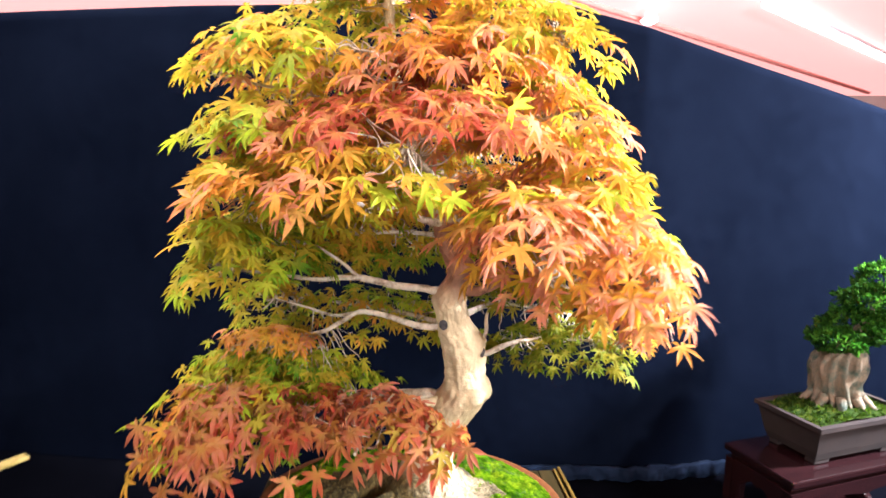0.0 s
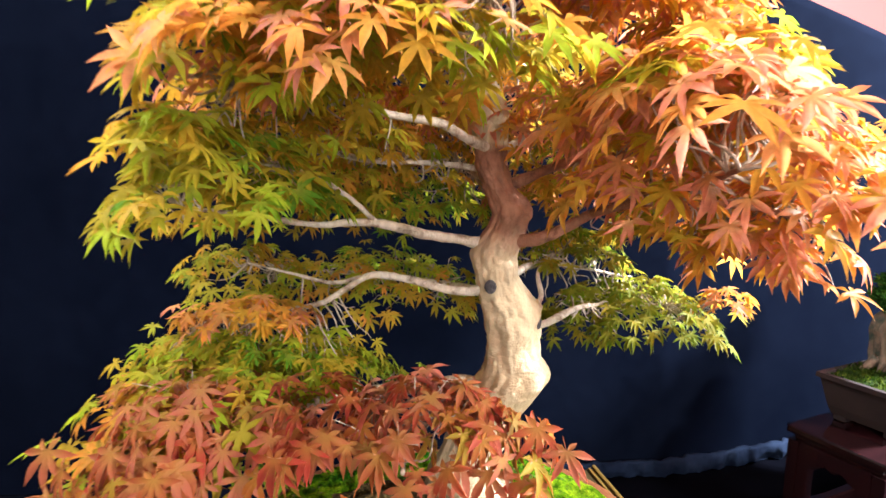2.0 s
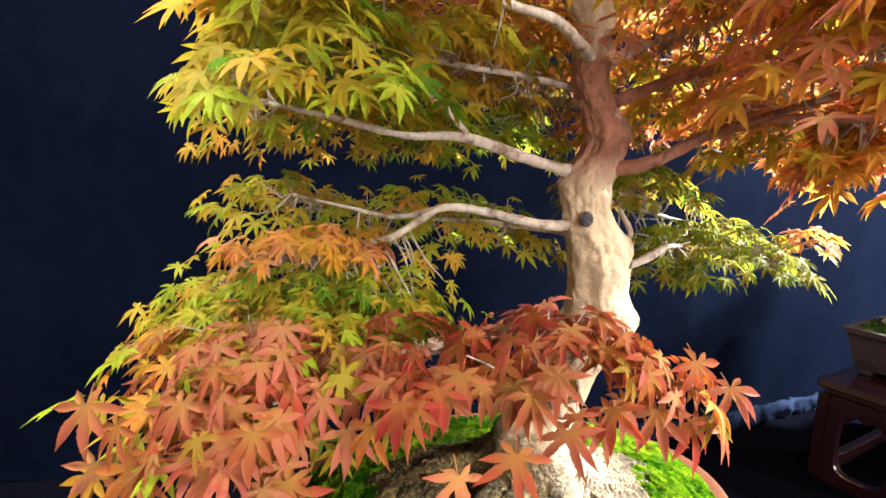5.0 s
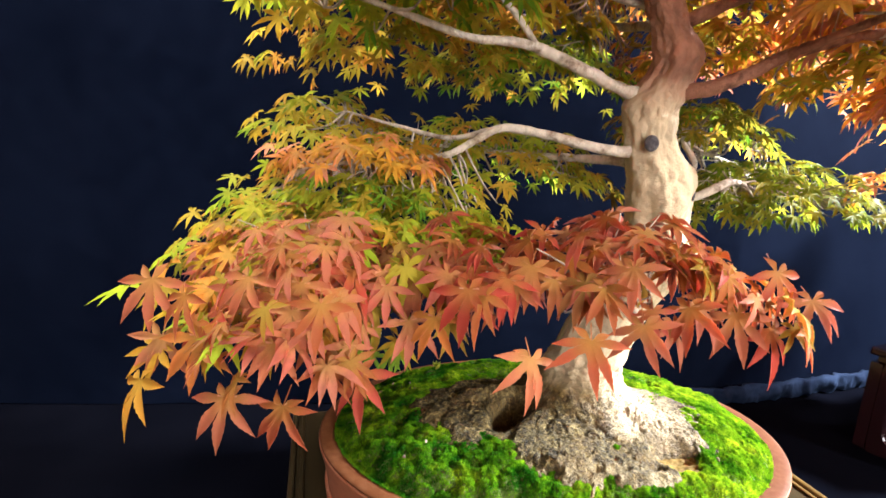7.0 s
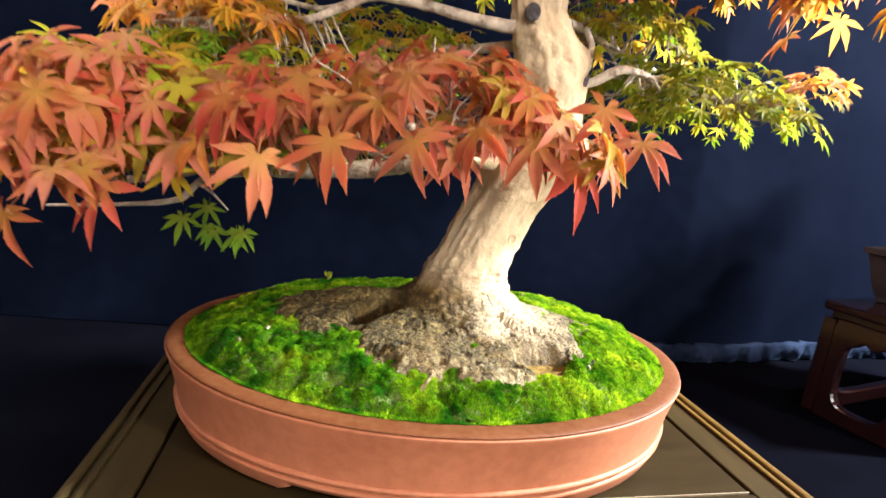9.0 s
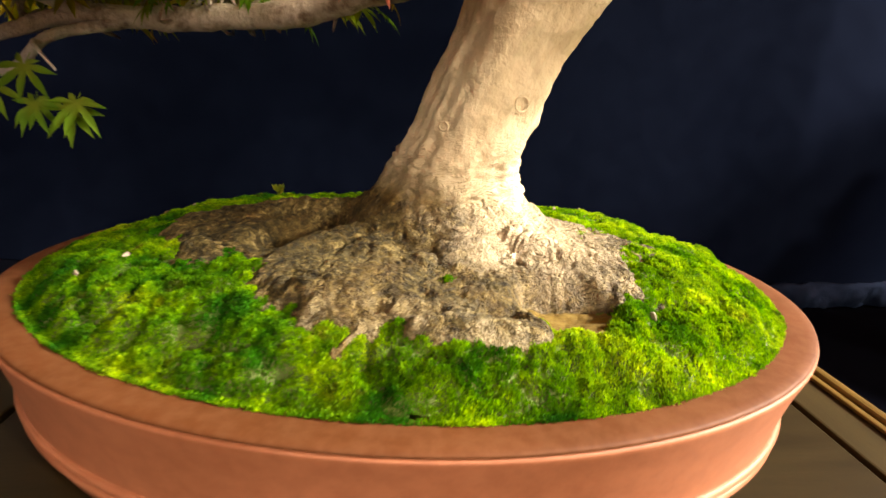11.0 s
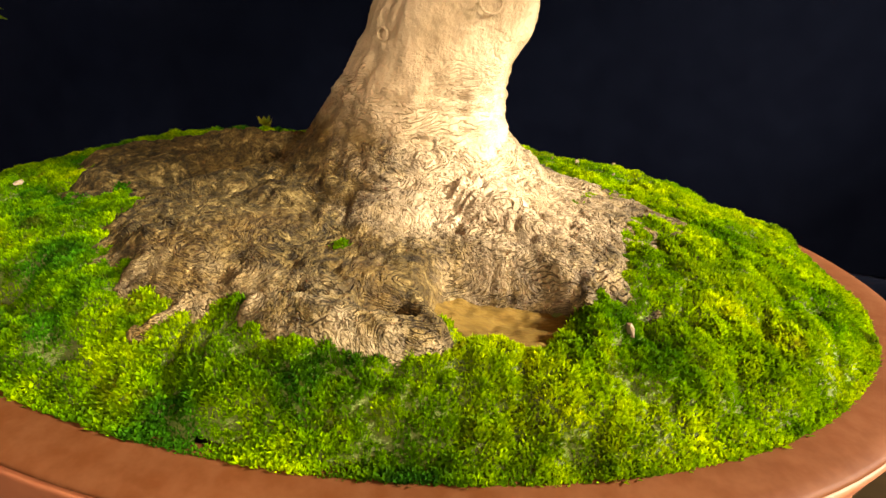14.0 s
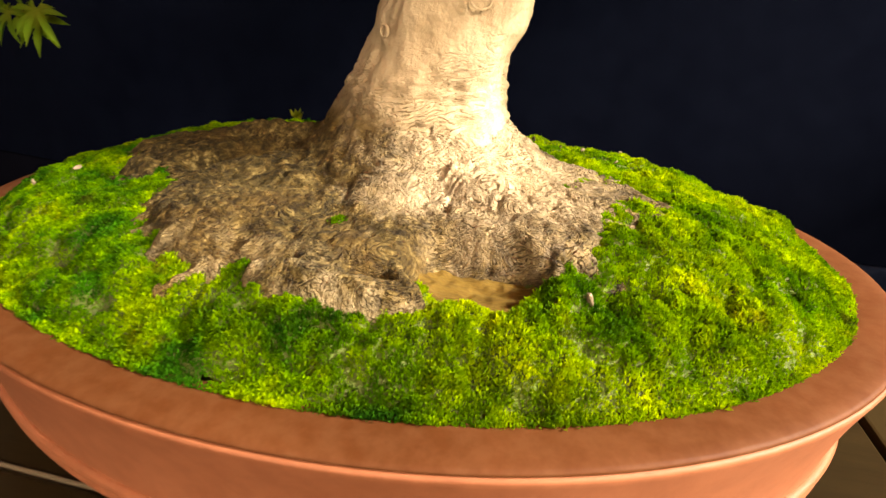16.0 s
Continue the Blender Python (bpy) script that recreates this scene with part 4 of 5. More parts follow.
BOUGHS = {
    "lowleft": [(0.065, 0.0, 0.455, 0.0247), (0.030, 0.005, 0.466, 0.0203), (-0.053, 0.030, 0.449, 0.0188), (-0.110, 0.040, 0.436, 0.0174), (-0.203, 0.030, 0.427, 0.0145), (-0.270, 0.020, 0.426, 0.0116), (-0.336, 0.010, 0.407, 0.0080), (-0.412, -0.010, 0.394, 0.0051)],
    "lowfork": [(-0.225, 0.026, 0.425, 0.0087), (-0.283, 0.010, 0.409, 0.0072), (-0.310, 0.0, 0.384, 0.0058), (-0.370, -0.010, 0.374, 0.0036), (-0.440, -0.020, 0.368, 0.0022)],
    "lowtwig": [(-0.290, 0.008, 0.404, 0.0040), (-0.272, -0.020, 0.404, 0.0030), (-0.255, -0.040, 0.400, 0.0022), (-0.236, -0.050, 0.386, 0.0014)],
    "lowspur": [(-0.255, 0.022, 0.426, 0.0087), (-0.289, 0.0, 0.442, 0.0072), (-0.294, -0.030, 0.467, 0.0058), (-0.310, -0.110, 0.480, 0.0043)],
    "lowfront": [(0.05, 0.0, 0.46, 0.014), (0.018, -0.04, 0.472, 0.012), (-0.03, -0.12, 0.478, 0.009), (-0.05, -0.2, 0.485, 0.006), (-0.05, -0.27, 0.49, 0.004)],
    "spray": [(0.075, -0.01, 0.612, 0.013), (0.02, -0.02, 0.612, 0.010), (-0.05, 0.0, 0.626, 0.009), (-0.10, 0.006, 0.630, 0.008), (-0.135, -0.002, 0.612, 0.007), (-0.175, -0.012, 0.592, 0.006), (-0.255, -0.02, 0.583, 0.0045), (-0.33, -0.02, 0.57, 0.003)],
    "spraytwo": [(-0.11, 0.004, 0.628, 0.006), (-0.16, 0.03, 0.615, 0.005), (-0.22, 0.05, 0.625, 0.0035), (-0.29, 0.06, 0.64, 0.002)],
    "midleft": [(0.085, -0.014, 0.672, 0.017), (0.03, -0.018, 0.684, 0.012), (-0.02, -0.045, 0.694, 0.011), (-0.068, -0.058, 0.708, 0.010), (-0.108, -0.072, 0.713, 0.008), (-0.16, -0.085, 0.711, 0.0065), (-0.22, -0.10, 0.722, 0.005), (-0.30, -0.13, 0.735, 0.003)],
    "midleftup": [(-0.085, -0.065, 0.711, 0.006), (-0.12, -0.075, 0.745, 0.005), (-0.17, -0.09, 0.775, 0.004), (-0.26, -0.10, 0.79, 0.003)],
    "rightlow": [(0.125, -0.012, 0.558, 0.012), (0.150, -0.022, 0.564, 0.009), (0.175, -0.026, 0.578, 0.0075), (0.21, 0.0, 0.582, 0.006), (0.28, 0.04, 0.575, 0.005), (0.37, 0.05, 0.57, 0.003)],
    "rightlowup": [(0.128, -0.015, 0.575, 0.007), (0.145, -0.01, 0.60, 0.006), (0.15, 0.03, 0.63, 0.005), (0.19, 0.09, 0.65, 0.003)],
    "rightmid": [(0.095, -0.02, 0.680, 0.016), (0.14, -0.055, 0.693, 0.013), (0.199, -0.083, 0.728, 0.011), (0.26, -0.13, 0.742, 0.009), (0.33, -0.18, 0.738, 0.006), (0.40, -0.2, 0.72, 0.004)],
    "rightmidtwo": [(0.19, -0.08, 0.724, 0.008), (0.21, -0.17, 0.745, 0.007), (0.22, -0.26, 0.76, 0.005), (0.20, -0.36, 0.775, 0.003)],
    "rightup": [(0.092, -0.022, 0.758, 0.014), (0.125, -0.05, 0.775, 0.011), (0.17, -0.075, 0.792, 0.010), (0.24, -0.11, 0.80, 0.008), (0.32, -0.15, 0.82, 0.005)],
    "righttop": [(0.076, -0.026, 0.80, 0.013), (0.12, -0.03, 0.825, 0.010), (0.167, -0.02, 0.845, 0.008), (0.24, -0.03, 0.87, 0.006), (0.34, -0.08, 0.93, 0.003)],
    "leftup": [(0.072, -0.026, 0.805, 0.013), (0.03, -0.07, 0.818, 0.010), (-0.006, -0.085, 0.835, 0.009), (-0.06, -0.1, 0.842, 0.007), (-0.12, -0.12, 0.855, 0.006), (-0.22, -0.16, 0.87, 0.004)],
    "leftback": [(0.088, -0.018, 0.772, 0.010), (0.036, 0.0, 0.785, 0.007), (-0.03, -0.02, 0.79, 0.006), (-0.09, -0.045, 0.79, 0.005), (-0.15, -0.05, 0.80, 0.003)],
    "backlow": [(0.085, 0.0, 0.60, 0.012), (0.03, 0.07, 0.60, 0.009), (-0.05, 0.13, 0.60, 0.007), (-0.15, 0.16, 0.605, 0.004), (-0.27, 0.15, 0.62, 0.002)],
    "backright": [(0.10, 0.0, 0.63, 0.011), (0.16, 0.07, 0.635, 0.008), (0.24, 0.12, 0.62, 0.005), (0.33, 0.14, 0.60, 0.003)],
    "backup": [(0.08, -0.01, 0.76, 0.011), (0.06, 0.08, 0.775, 0.008), (0.03, 0.15, 0.80, 0.005), (0.0, 0.2, 0.82, 0.003)],
    "frontup": [(0.055, -0.03, 0.885, 0.011), (0.04, -0.12, 0.905, 0.008), (0.03, -0.21, 0.92, 0.006), (0.03, -0.3, 0.93, 0.003)],
    "topright": [(0.04, -0.028, 0.91, 0.010), (0.12, -0.05, 0.955, 0.008), (0.22, -0.09, 0.985, 0.006), (0.33, -0.13, 1.0, 0.003)],
    "topleft": [(-0.01, -0.022, 0.99, 0.009), (-0.09, -0.06, 1.01, 0.007), (-0.19, -0.10, 1.03, 0.005), (-0.30, -0.12, 1.05, 0.003)],
    "crown": [(-0.025, -0.015, 1.04, 0.008), (0.05, -0.08, 1.08, 0.006), (0.15, -0.13, 1.10, 0.004), (0.24, -0.14, 1.11, 0.003)],
    "crownfront": [(-0.03, -0.012, 1.06, 0.007), (-0.03, -0.1, 1.07, 0.005), (-0.05, -0.2, 1.07, 0.003)],
    "crownback": [(0.06, -0.025, 0.87, 0.009), (0.12, 0.06, 0.93, 0.007), (0.15, 0.13, 0.97, 0.004), (-0.1, 0.14, 0.98, 0.003)],
}
for key, points in BOUGHS.items():
    V, F = tube([(*p[:3], p[3] * 0.62) for p in points], 12 * len(points), 12, 0.16, 70.0)
    red = key in ("rightmid", "rightmidtwo", "rightup")
    link("branch", V, F, RED_SHADE_BARK if red else LIMB_BARK, maple, "branch coloured red for light through red leaves" if red else "")
# sawn stub on the front of the trunk
V, F = tube([(0.055, -0.02, 0.462, 0.011), (0.024, -0.045, 0.469, 0.009), (0.008, -0.06, 0.472, 0.0085)], 10, 12, 0.1)
link("branch_stub", V, F, BARK, maple, "pale cut stub")

# ---------------------------------------------------------------- leaves


def leaf_template(seed, toothed=False):
    """A seven-lobed leaf of unit length, stalk behind it: vertices, faces, distance from the heart."""
    r = np.random.default_rng(seed)
    ang = np.radians(np.array([-128, -82, -39, 0, 39, 82, 128]) + r.normal(0, 5, 7))
    ln = np.array([0.36, 0.70, 0.92, 1.0, 0.92, 0.70, 0.36]) * r.uniform(0.9, 1.08, 7)
    droop, fold, cup = r.uniform(0.02, 0.26), r.uniform(0.02, 0.09), r.uniform(-0.05, 0.08)
    V, along, F = [(0.0, 0.0, 0.0)], [0.0], []

    def add(x, y, lift=0.0):
        s = math.hypot(x, y)
        V.append((x, y, lift - droop * s * s + cup * s * math.cos(3 * math.atan2(x, y))))
        along.append(min(s, 1.0))
        return len(V) - 1

    val = []
    for i in range(8):
        if i == 0:
            a, rad = ang[0] - 0.3, 0.06
        elif i == 7:
            a, rad = ang[6] + 0.3, 0.06
        else:
            a, rad = (ang[i - 1] + ang[i]) / 2, 0.25 * min(ln[i - 1], ln[i])
        val.append(add(math.sin(a) * rad, math.cos(a) * rad, fold * 0.5))
    if toothed:
        steps = [(0.36, 0.84), (0.44, 1.08), (0.48, 0.94), (0.56, 1.06), (0.60, 0.88), (0.68, 0.86), (0.72, 0.66), (0.79, 0.58), (0.83, 0.38), (0.90, 0.22)]
    else:
        steps = [(0.40, 0.95), (0.54, 1.02), (0.70, 0.74), (0.85, 0.30)]
    for i in range(7):
        d = np.array([math.sin(ang[i]), math.cos(ang[i])])
        s = np.array([d[1], -d[0]])
        w = 0.098 * (0.6 + 0.4 * ln[i]) * r.uniform(0.9, 1.12)
        bend, dip = r.normal(0, 0.05), r.uniform(0, 0.06)
        left, rib, right = val[i], 0, val[i + 1]
        for f, wide in steps + [(1.0, 0.0)]:
            mid = d * f * ln[i] + s * bend * f * f
            low = -dip * f * f * f
            m = add(mid[0], mid[1], low)
            if wide:
                ll = add(*(mid - s * w * wide), low + fold * wide)
                rr = add(*(mid + s * w * wide), low + fold * wide)
                F += [(rib, m, rr, right), (rib, left, ll, m)]
                left, rib, right = ll, m, rr
            else:
                F += [(rib, m, right), (rib, left, m)]
    a = len(V)
    V += [(0.012, -0.02, 0.0), (-0.012, -0.02, 0.0), (0.008, -0.38, -0.16), (-0.008, -0.38, -0.16)]
    along += [0.3] * 4
    F += [(0, a, a + 1), (a, a + 2, a + 3, a + 1)]
    return np.array(V), F, np.array(along)


TEMPLATES = [leaf_template(100 + i) for i in range(9)]
TOOTHED = [leaf_template(100 + i, True) for i in range(9)]


def leaf_frame(pos, outward, pitch, roll, size, rng):
    """A 4 x 4 pose: the leaf's tip points outward and down by pitch."""
    up = np.array([0, 0, 1.0])
    o = outward / (np.linalg.norm(outward) + 1e-9)
    t = o * math.cos(pitch) - up * math.sin(pitch)
    n = up * math.cos(pitch) + o * math.sin(pitch)
    x = np.cross(t, n)
    c, s = math.cos(roll), math.sin(roll)
    x, n = x * c + n * s, n * c - x * s
    return Matrix([[*(size * v) , p] for v, p in zip(np.stack([x, t, n], 1), pos)] + [[0, 0, 0, 1]])


# where the wood is, for the twigs to start from
WOOD = np.concatenate([catmull(p, 30)[int(30 * 0.35):] for p in BOUGHS.values()] + [catmull(TRUNK, 120)[80:]])

# middle x, y, z; reach x, y; dome; leaves; tones; leaf length; leaves of their own
PADS = [
    (-0.250, 0.085, 0.455, 0.190, 0.075, 0.040, 320, "green olive lime", 0.026, False),
    (-0.360, 0.070, 0.445, 0.120, 0.080, 0.035, 150, "olive green lime", 0.027, False),
    (-0.020, -0.085, 0.462, 0.070, 0.045, 0.016, 16, "red rust red", 0.028, False),
    (-0.368, 0.030, 0.490, 0.090, 0.070, 0.050, 90, "lime gold gold", 0.030, False),
    (-0.285, -0.155, 0.466, 0.125, 0.100, 0.068, 135, "rust red gold rust", 0.038, True),
    (-0.265, -0.215, 0.795, 0.065, 0.060, 0.040, 46, "lime gold", 0.036, False),
    (-0.328, -0.095, 0.462, 0.120, 0.115, 0.080, 140, "gold rust rust lime", 0.036, False),
    (-0.250, -0.030, 0.508, 0.165, 0.080, 0.060, 320, "lime green green lime", 0.027, False),
    (-0.035, -0.195, 0.490, 0.145, 0.090, 0.058, 135, "red red red rust", 0.038, True),
    (-0.165, -0.150, 0.490, 0.080, 0.070, 0.050, 45, "red rust", 0.038, False),
    (-0.120, 0.150, 0.562, 0.240, 0.100, 0.090, 330, "green lime lime gold", 0.027, False),
    (-0.320, 0.110, 0.610, 0.100, 0.090, 0.060, 80, "lime gold", 0.030, False),
    (-0.262, -0.035, 0.580, 0.088, 0.045, 0.028, 95, "amber amber amber", 0.030, False),
    (-0.250, -0.140, 0.740, 0.115, 0.120, 0.090, 250, "green lime gold lime", 0.033, False),
    (-0.180, 0.045, 0.765, 0.200, 0.100, 0.060, 220, "gold lime gold", 0.031, False),
    (-0.070, -0.280, 0.862, 0.160, 0.100, 0.075, 190, "gold lime gold orange", 0.039, False),
    (-0.215, -0.185, 0.865, 0.095, 0.110, 0.070, 140, "gold lime lime", 0.037, False),
    (0.280, -0.210, 0.756, 0.148, 0.160, 0.130, 380, "orange amber gold orange", 0.038, False),
    (0.378, -0.125, 0.680, 0.070, 0.100, 0.110, 170, "orange amber orange", 0.038, False),
    (0.180, -0.315, 0.818, 0.100, 0.085, 0.060, 135, "orange gold orange", 0.041, False),
    (0.280, -0.150, 0.872, 0.100, 0.115, 0.080, 180, "orange amber orange gold", 0.038, False),
    (0.300, 0.055, 0.545, 0.145, 0.110, 0.070, 310, "deep deep olive deep", 0.025, False),
    (0.425, 0.000, 0.578, 0.035, 0.035, 0.025, 30, "amber gold orange", 0.024, False),
    (0.210, 0.100, 0.635, 0.120, 0.080, 0.060, 150, "olive green gold", 0.027, False),
    (-0.020, 0.160, 0.710, 0.150, 0.100, 0.070, 170, "green lime", 0.028, False),
    (0.230, 0.040, 0.770, 0.140, 0.120, 0.080, 190, "gold orange", 0.031, False),
    (0.000, 0.060, 0.830, 0.160, 0.120, 0.070, 170, "orange gold rust", 0.031, False),
    (0.030, -0.225, 0.945, 0.240, 0.120, 0.065, 330, "orange gold orange red", 0.038, False),
    (-0.180, -0.190, 0.945, 0.115, 0.120, 0.070, 150, "gold rust lime", 0.036, False),
    (0.240, -0.090, 0.960, 0.125, 0.140, 0.090, 220, "orange gold orange", 0.036, False),
    (-0.185, -0.110, 1.055, 0.150, 0.150, 0.090, 310, "gold orange lime gold", 0.036, False),
    (0.060, -0.170, 1.030, 0.200, 0.120, 0.080, 250, "orange gold red", 0.037, False),
    (0.175, -0.110, 1.070, 0.145, 0.150, 0.090, 290, "orange amber gold", 0.036, False),
    (0.000, -0.090, 1.150, 0.190, 0.170, 0.100, 320, "gold amber olive", 0.035, False),
    (-0.020, -0.050, 1.200, 0.130, 0.120, 0.080, 150, "amber gold", 0.033, False),
    (0.000, 0.150, 0.950, 0.270, 0.100, 0.100, 190, "gold lime orange", 0.033, False),
    (-0.220, 0.110, 0.710, 0.190, 0.090, 0.070, 240, "gold lime gold", 0.027, False),
    (-0.060, 0.130, 0.800, 0.200, 0.100, 0.080, 240, "gold orange gold", 0.027, False),
    (0.260, 0.130, 0.730, 0.180, 0.090, 0.080, 240, "gold rust orange", 0.027, False),
    (0.370, 0.010, 0.760, 0.110, 0.120, 0.080, 200, "gold orange amber", 0.029, False),
    (0.140, 0.120, 0.860, 0.200, 0.090, 0.080, 220, "orange gold", 0.028, False),
    (-0.200, 0.020, 0.880, 0.180, 0.110, 0.080, 220, "gold lime orange", 0.030, False),
    (-0.190, -0.050, 0.810, 0.160, 0.100, 0.050, 220, "gold lime gold", 0.029, False),
    (-0.030, 0.000, 0.905, 0.180, 0.100, 0.060, 220, "gold orange", 0.029, False),
    (0.210, -0.030, 0.850, 0.150, 0.110, 0.060, 200, "orange gold rust", 0.030, False),
    (0.330, -0.060, 0.700, 0.110, 0.100, 0.060, 170, "gold orange amber", 0.030, False),
    (-0.350, -0.185, 0.438, 0.080, 0.075, 0.040, 36, "gold rust lime rust", 0.036, False),
    (-0.320, -0.235, 0.438, 0.075, 0.035, 0.028, 22, "rust red rust", 0.036, False),
]


def tone_mesh(tone, k):
    key = "leaf_%s" % tone
    V, F, along = TOOTHED[k]
    me = bpy.data.meshes.new(key)
    n = len(V)
    under = V - np.array([0, 0, 0.006])  # the paler underside is a skin of its own
    me.from_pydata(V.tolist() + under.tolist(), [], F + [tuple(v + n for v in f[::-1]) for f in F])
    me.attributes.new("along", "FLOAT", "POINT").data.foreach_set("value", np.concatenate([along, along]))
    me.polygons.foreach_set("use_smooth", [True] * len(me.polygons))
    me.materials.append(LEAVES[tone])
    me.materials.append(LEAVES["pale"])
    me.polygons.foreach_set("material_index", [0 if tone in ("gold", "lime", "fresh", "green") or i < len(F) else 1 for i in range(2 * len(F))])
    return me


SINGLE = {}
bulk = {tone: [] for tone in LEAVES}
twigs_V, twigs_F, twig_n = [], [], 0
for cx, cy, cz, rx, ry, dome, count, tones, size, own in PADS:
    rng = np.random.default_rng(int(abs(cx * 7919 + cy * 104729 + cz * 1299709)) + count)
    tones = tones.split()
    ph = rng.uniform(0, 6.28, 3)
    drift = rng.uniform(0, 6.28)
    for i in range(count):
        a = rng.uniform(0, 2 * math.pi)
        rho = math.sqrt(rng.uniform(0, 1))
        edge = 1 + 0.16 * math.sin(3 * a + ph[0]) + 0.10 * math.sin(7 * a + ph[1]) + rng.normal(0, 0.06)
        x, y = cx + rx * rho * edge * math.cos(a), cy + ry * rho * edge * math.sin(a)
        z = cz + dome * (1 - rho ** 2.2) - abs(rng.normal(0, 0.30)) * dome * (1 - 0.5 * rho) + rng.normal(0, 0.007)
        out = np.array([math.cos(a) * (0.35 + rho), math.sin(a) * (0.35 + rho) - 0.15, 0]) + rng.normal(0, 0.35, 3) * (1, 1, 0)
        pitch = radians(rng.uniform(22, 52) + 26 * rho ** 2) if own else radians(rng.uniform(2, 32) + 26 * rho ** 2)
        roll = rng.normal(0, 0.35)
        s = size * rng.uniform(0.72, 1.12)
        blend = 0.5 + 0.5 * math.sin(2.2 * rho * math.cos(a - drift) + rng.normal(0, 0.55))
        tone = tones[min(int(blend * len(tones)), len(tones) - 1)]
        k = int(rng.integers(len(TEMPLATES)))
        m = leaf_frame((x, y, z), out, pitch, roll, s, rng)
        if own:
            if (tone, k) not in SINGLE:
                SINGLE[tone, k] = tone_mesh(tone, k)
            ob = new("leaf", SINGLE[tone, k])
            ob.parent = maple
            ob.matrix_local = m
        else:
            bulk[tone].append((k, np.array(m)))
        if i % 4 == 0:
            foot = np.array(m @ Vector((0, -0.38, -0.16)))
            d = WOOD[:, :3] - foot
            near = WOOD[np.argmin((d ** 2).sum(1) + 0.0006 * rng.uniform(0, 1, len(WOOD)))]
            gap = foot - near[:3]
            if np.linalg.norm(gap) > 0.09:
                continue
            one = near[:3] + gap * 0.35 + rng.normal(0, 0.010, 3) - (0, 0, 0.006)
            two = near[:3] + gap * 0.7 + rng.normal(0, 0.007, 3) - (0, 0, 0.006)
            V, F = tube([(*near[:3], 0.0018), (*one, 0.0013), (*two, 0.0009), (*foot, 0.0006)], 10, 4, cap=False)
            twigs_V.append(V)
            twigs_F += [tuple(v + twig_n for v in f) for f in F]
            twig_n += len(V)
# long-stalked leaves hanging from the low front boughs
HANGING = [
    (-0.416, -0.240, 0.417, "gold", 0.042), (-0.407, -0.220, 0.445, "rust", 0.042), (-0.349, -0.260, 0.414, "rust", 0.042), (-0.309, -0.260, 0.407, "red", 0.042), (-0.254, -0.250, 0.429, "red", 0.042), (-0.196, -0.230, 0.468, "rust", 0.042),
    (-0.138, -0.300, 0.464, "rust", 0.042), (-0.096, -0.300, 0.477, "red", 0.042), (-0.048, -0.280, 0.482, "rust", 0.042), (-0.007, -0.270, 0.493, "red", 0.042), (0.032, -0.270, 0.489, "rust", 0.042), (0.064, -0.270, 0.478, "red", 0.042),
    (0.114, -0.250, 0.496, "red", 0.042), (0.086, -0.240, 0.517, "red", 0.042), (-0.421, -0.200, 0.485, "rust", 0.042), (-0.373, -0.240, 0.453, "rust", 0.042), (-0.175, -0.250, 0.497, "red", 0.042),
    # a green spray under the low fork
    (-0.283, -0.050, 0.374, "fresh", 0.028), (-0.226, -0.054, 0.362, "fresh", 0.028), (-0.257, -0.050, 0.388, "green", 0.026), (-0.246, -0.060, 0.364, "fresh", 0.027), (-0.262, -0.040, 0.364, "fresh", 0.024), (-0.216, -0.062, 0.366, "fresh", 0.024),
]
rng = np.random.default_rng(77)
for x, y, z, tone, size in HANGING:
    k = int(rng.integers(len(TEMPLATES)))
    out = np.array([rng.normal(0.15 if x > 0 else -0.15, 0.3), -1.0, 0])
    m = leaf_frame((x, y, z), out, radians(rng.uniform(52, 74)), rng.normal(0, 0.3), size * rng.uniform(0.92, 1.08), rng)
    if (tone, k) not in SINGLE:
        SINGLE[tone, k] = tone_mesh(tone, k)
    ob = new("leaf", SINGLE[tone, k])
    ob.parent = maple
    ob.matrix_local = m
link("twig_work", np.concatenate(twigs_V), twigs_F, TWIG_BARK, maple, "fine pale twigs")["kind"] = "stuff"
for tone, rows in bulk.items():
    if not rows:
        continue
    V, F, al, n = [], [], [], 0
    for k, m in rows:
        tv, tf, ta = TEMPLATES[k]
        V.append(tv @ m[:3, :3].T + m[:3, 3])
        F += [tuple(v + n for v in f) for f in tf]
        al.append(ta)
        n += len(tv)
    ob = link("foliage", np.concatenate(V), F, LEAVES[tone], maple)
    ob.data.attributes.new("along", "FLOAT", "POINT").data.foreach_set("value", np.concatenate(al))
    ob["kind"] = "stuff"

# ---------------------------------------------------------------- the neighbour: rosewood stand, dark pot, evergreen bonsai
turn = Matrix.Rotation(radians(20), 4, "Z")
nm = Matrix.Translation((0.787, 0.062, 0)) @ turn
NZ, NW, ND = 0.273, 0.44, 0.178
rose = thing("rosewood_stand", nm, label="polished dark rosewood display stand with carved apron", category="stand")
part("tabletop", box((0, 0, NZ - 0.016), (NW, ND, NZ), 0.004), ROSEWOOD, rose)
part("waist", box((0.012, 0.012, NZ - 0.028), (NW - 0.012, ND - 0.012, NZ - 0.0165)), ROSEWOOD, rose)


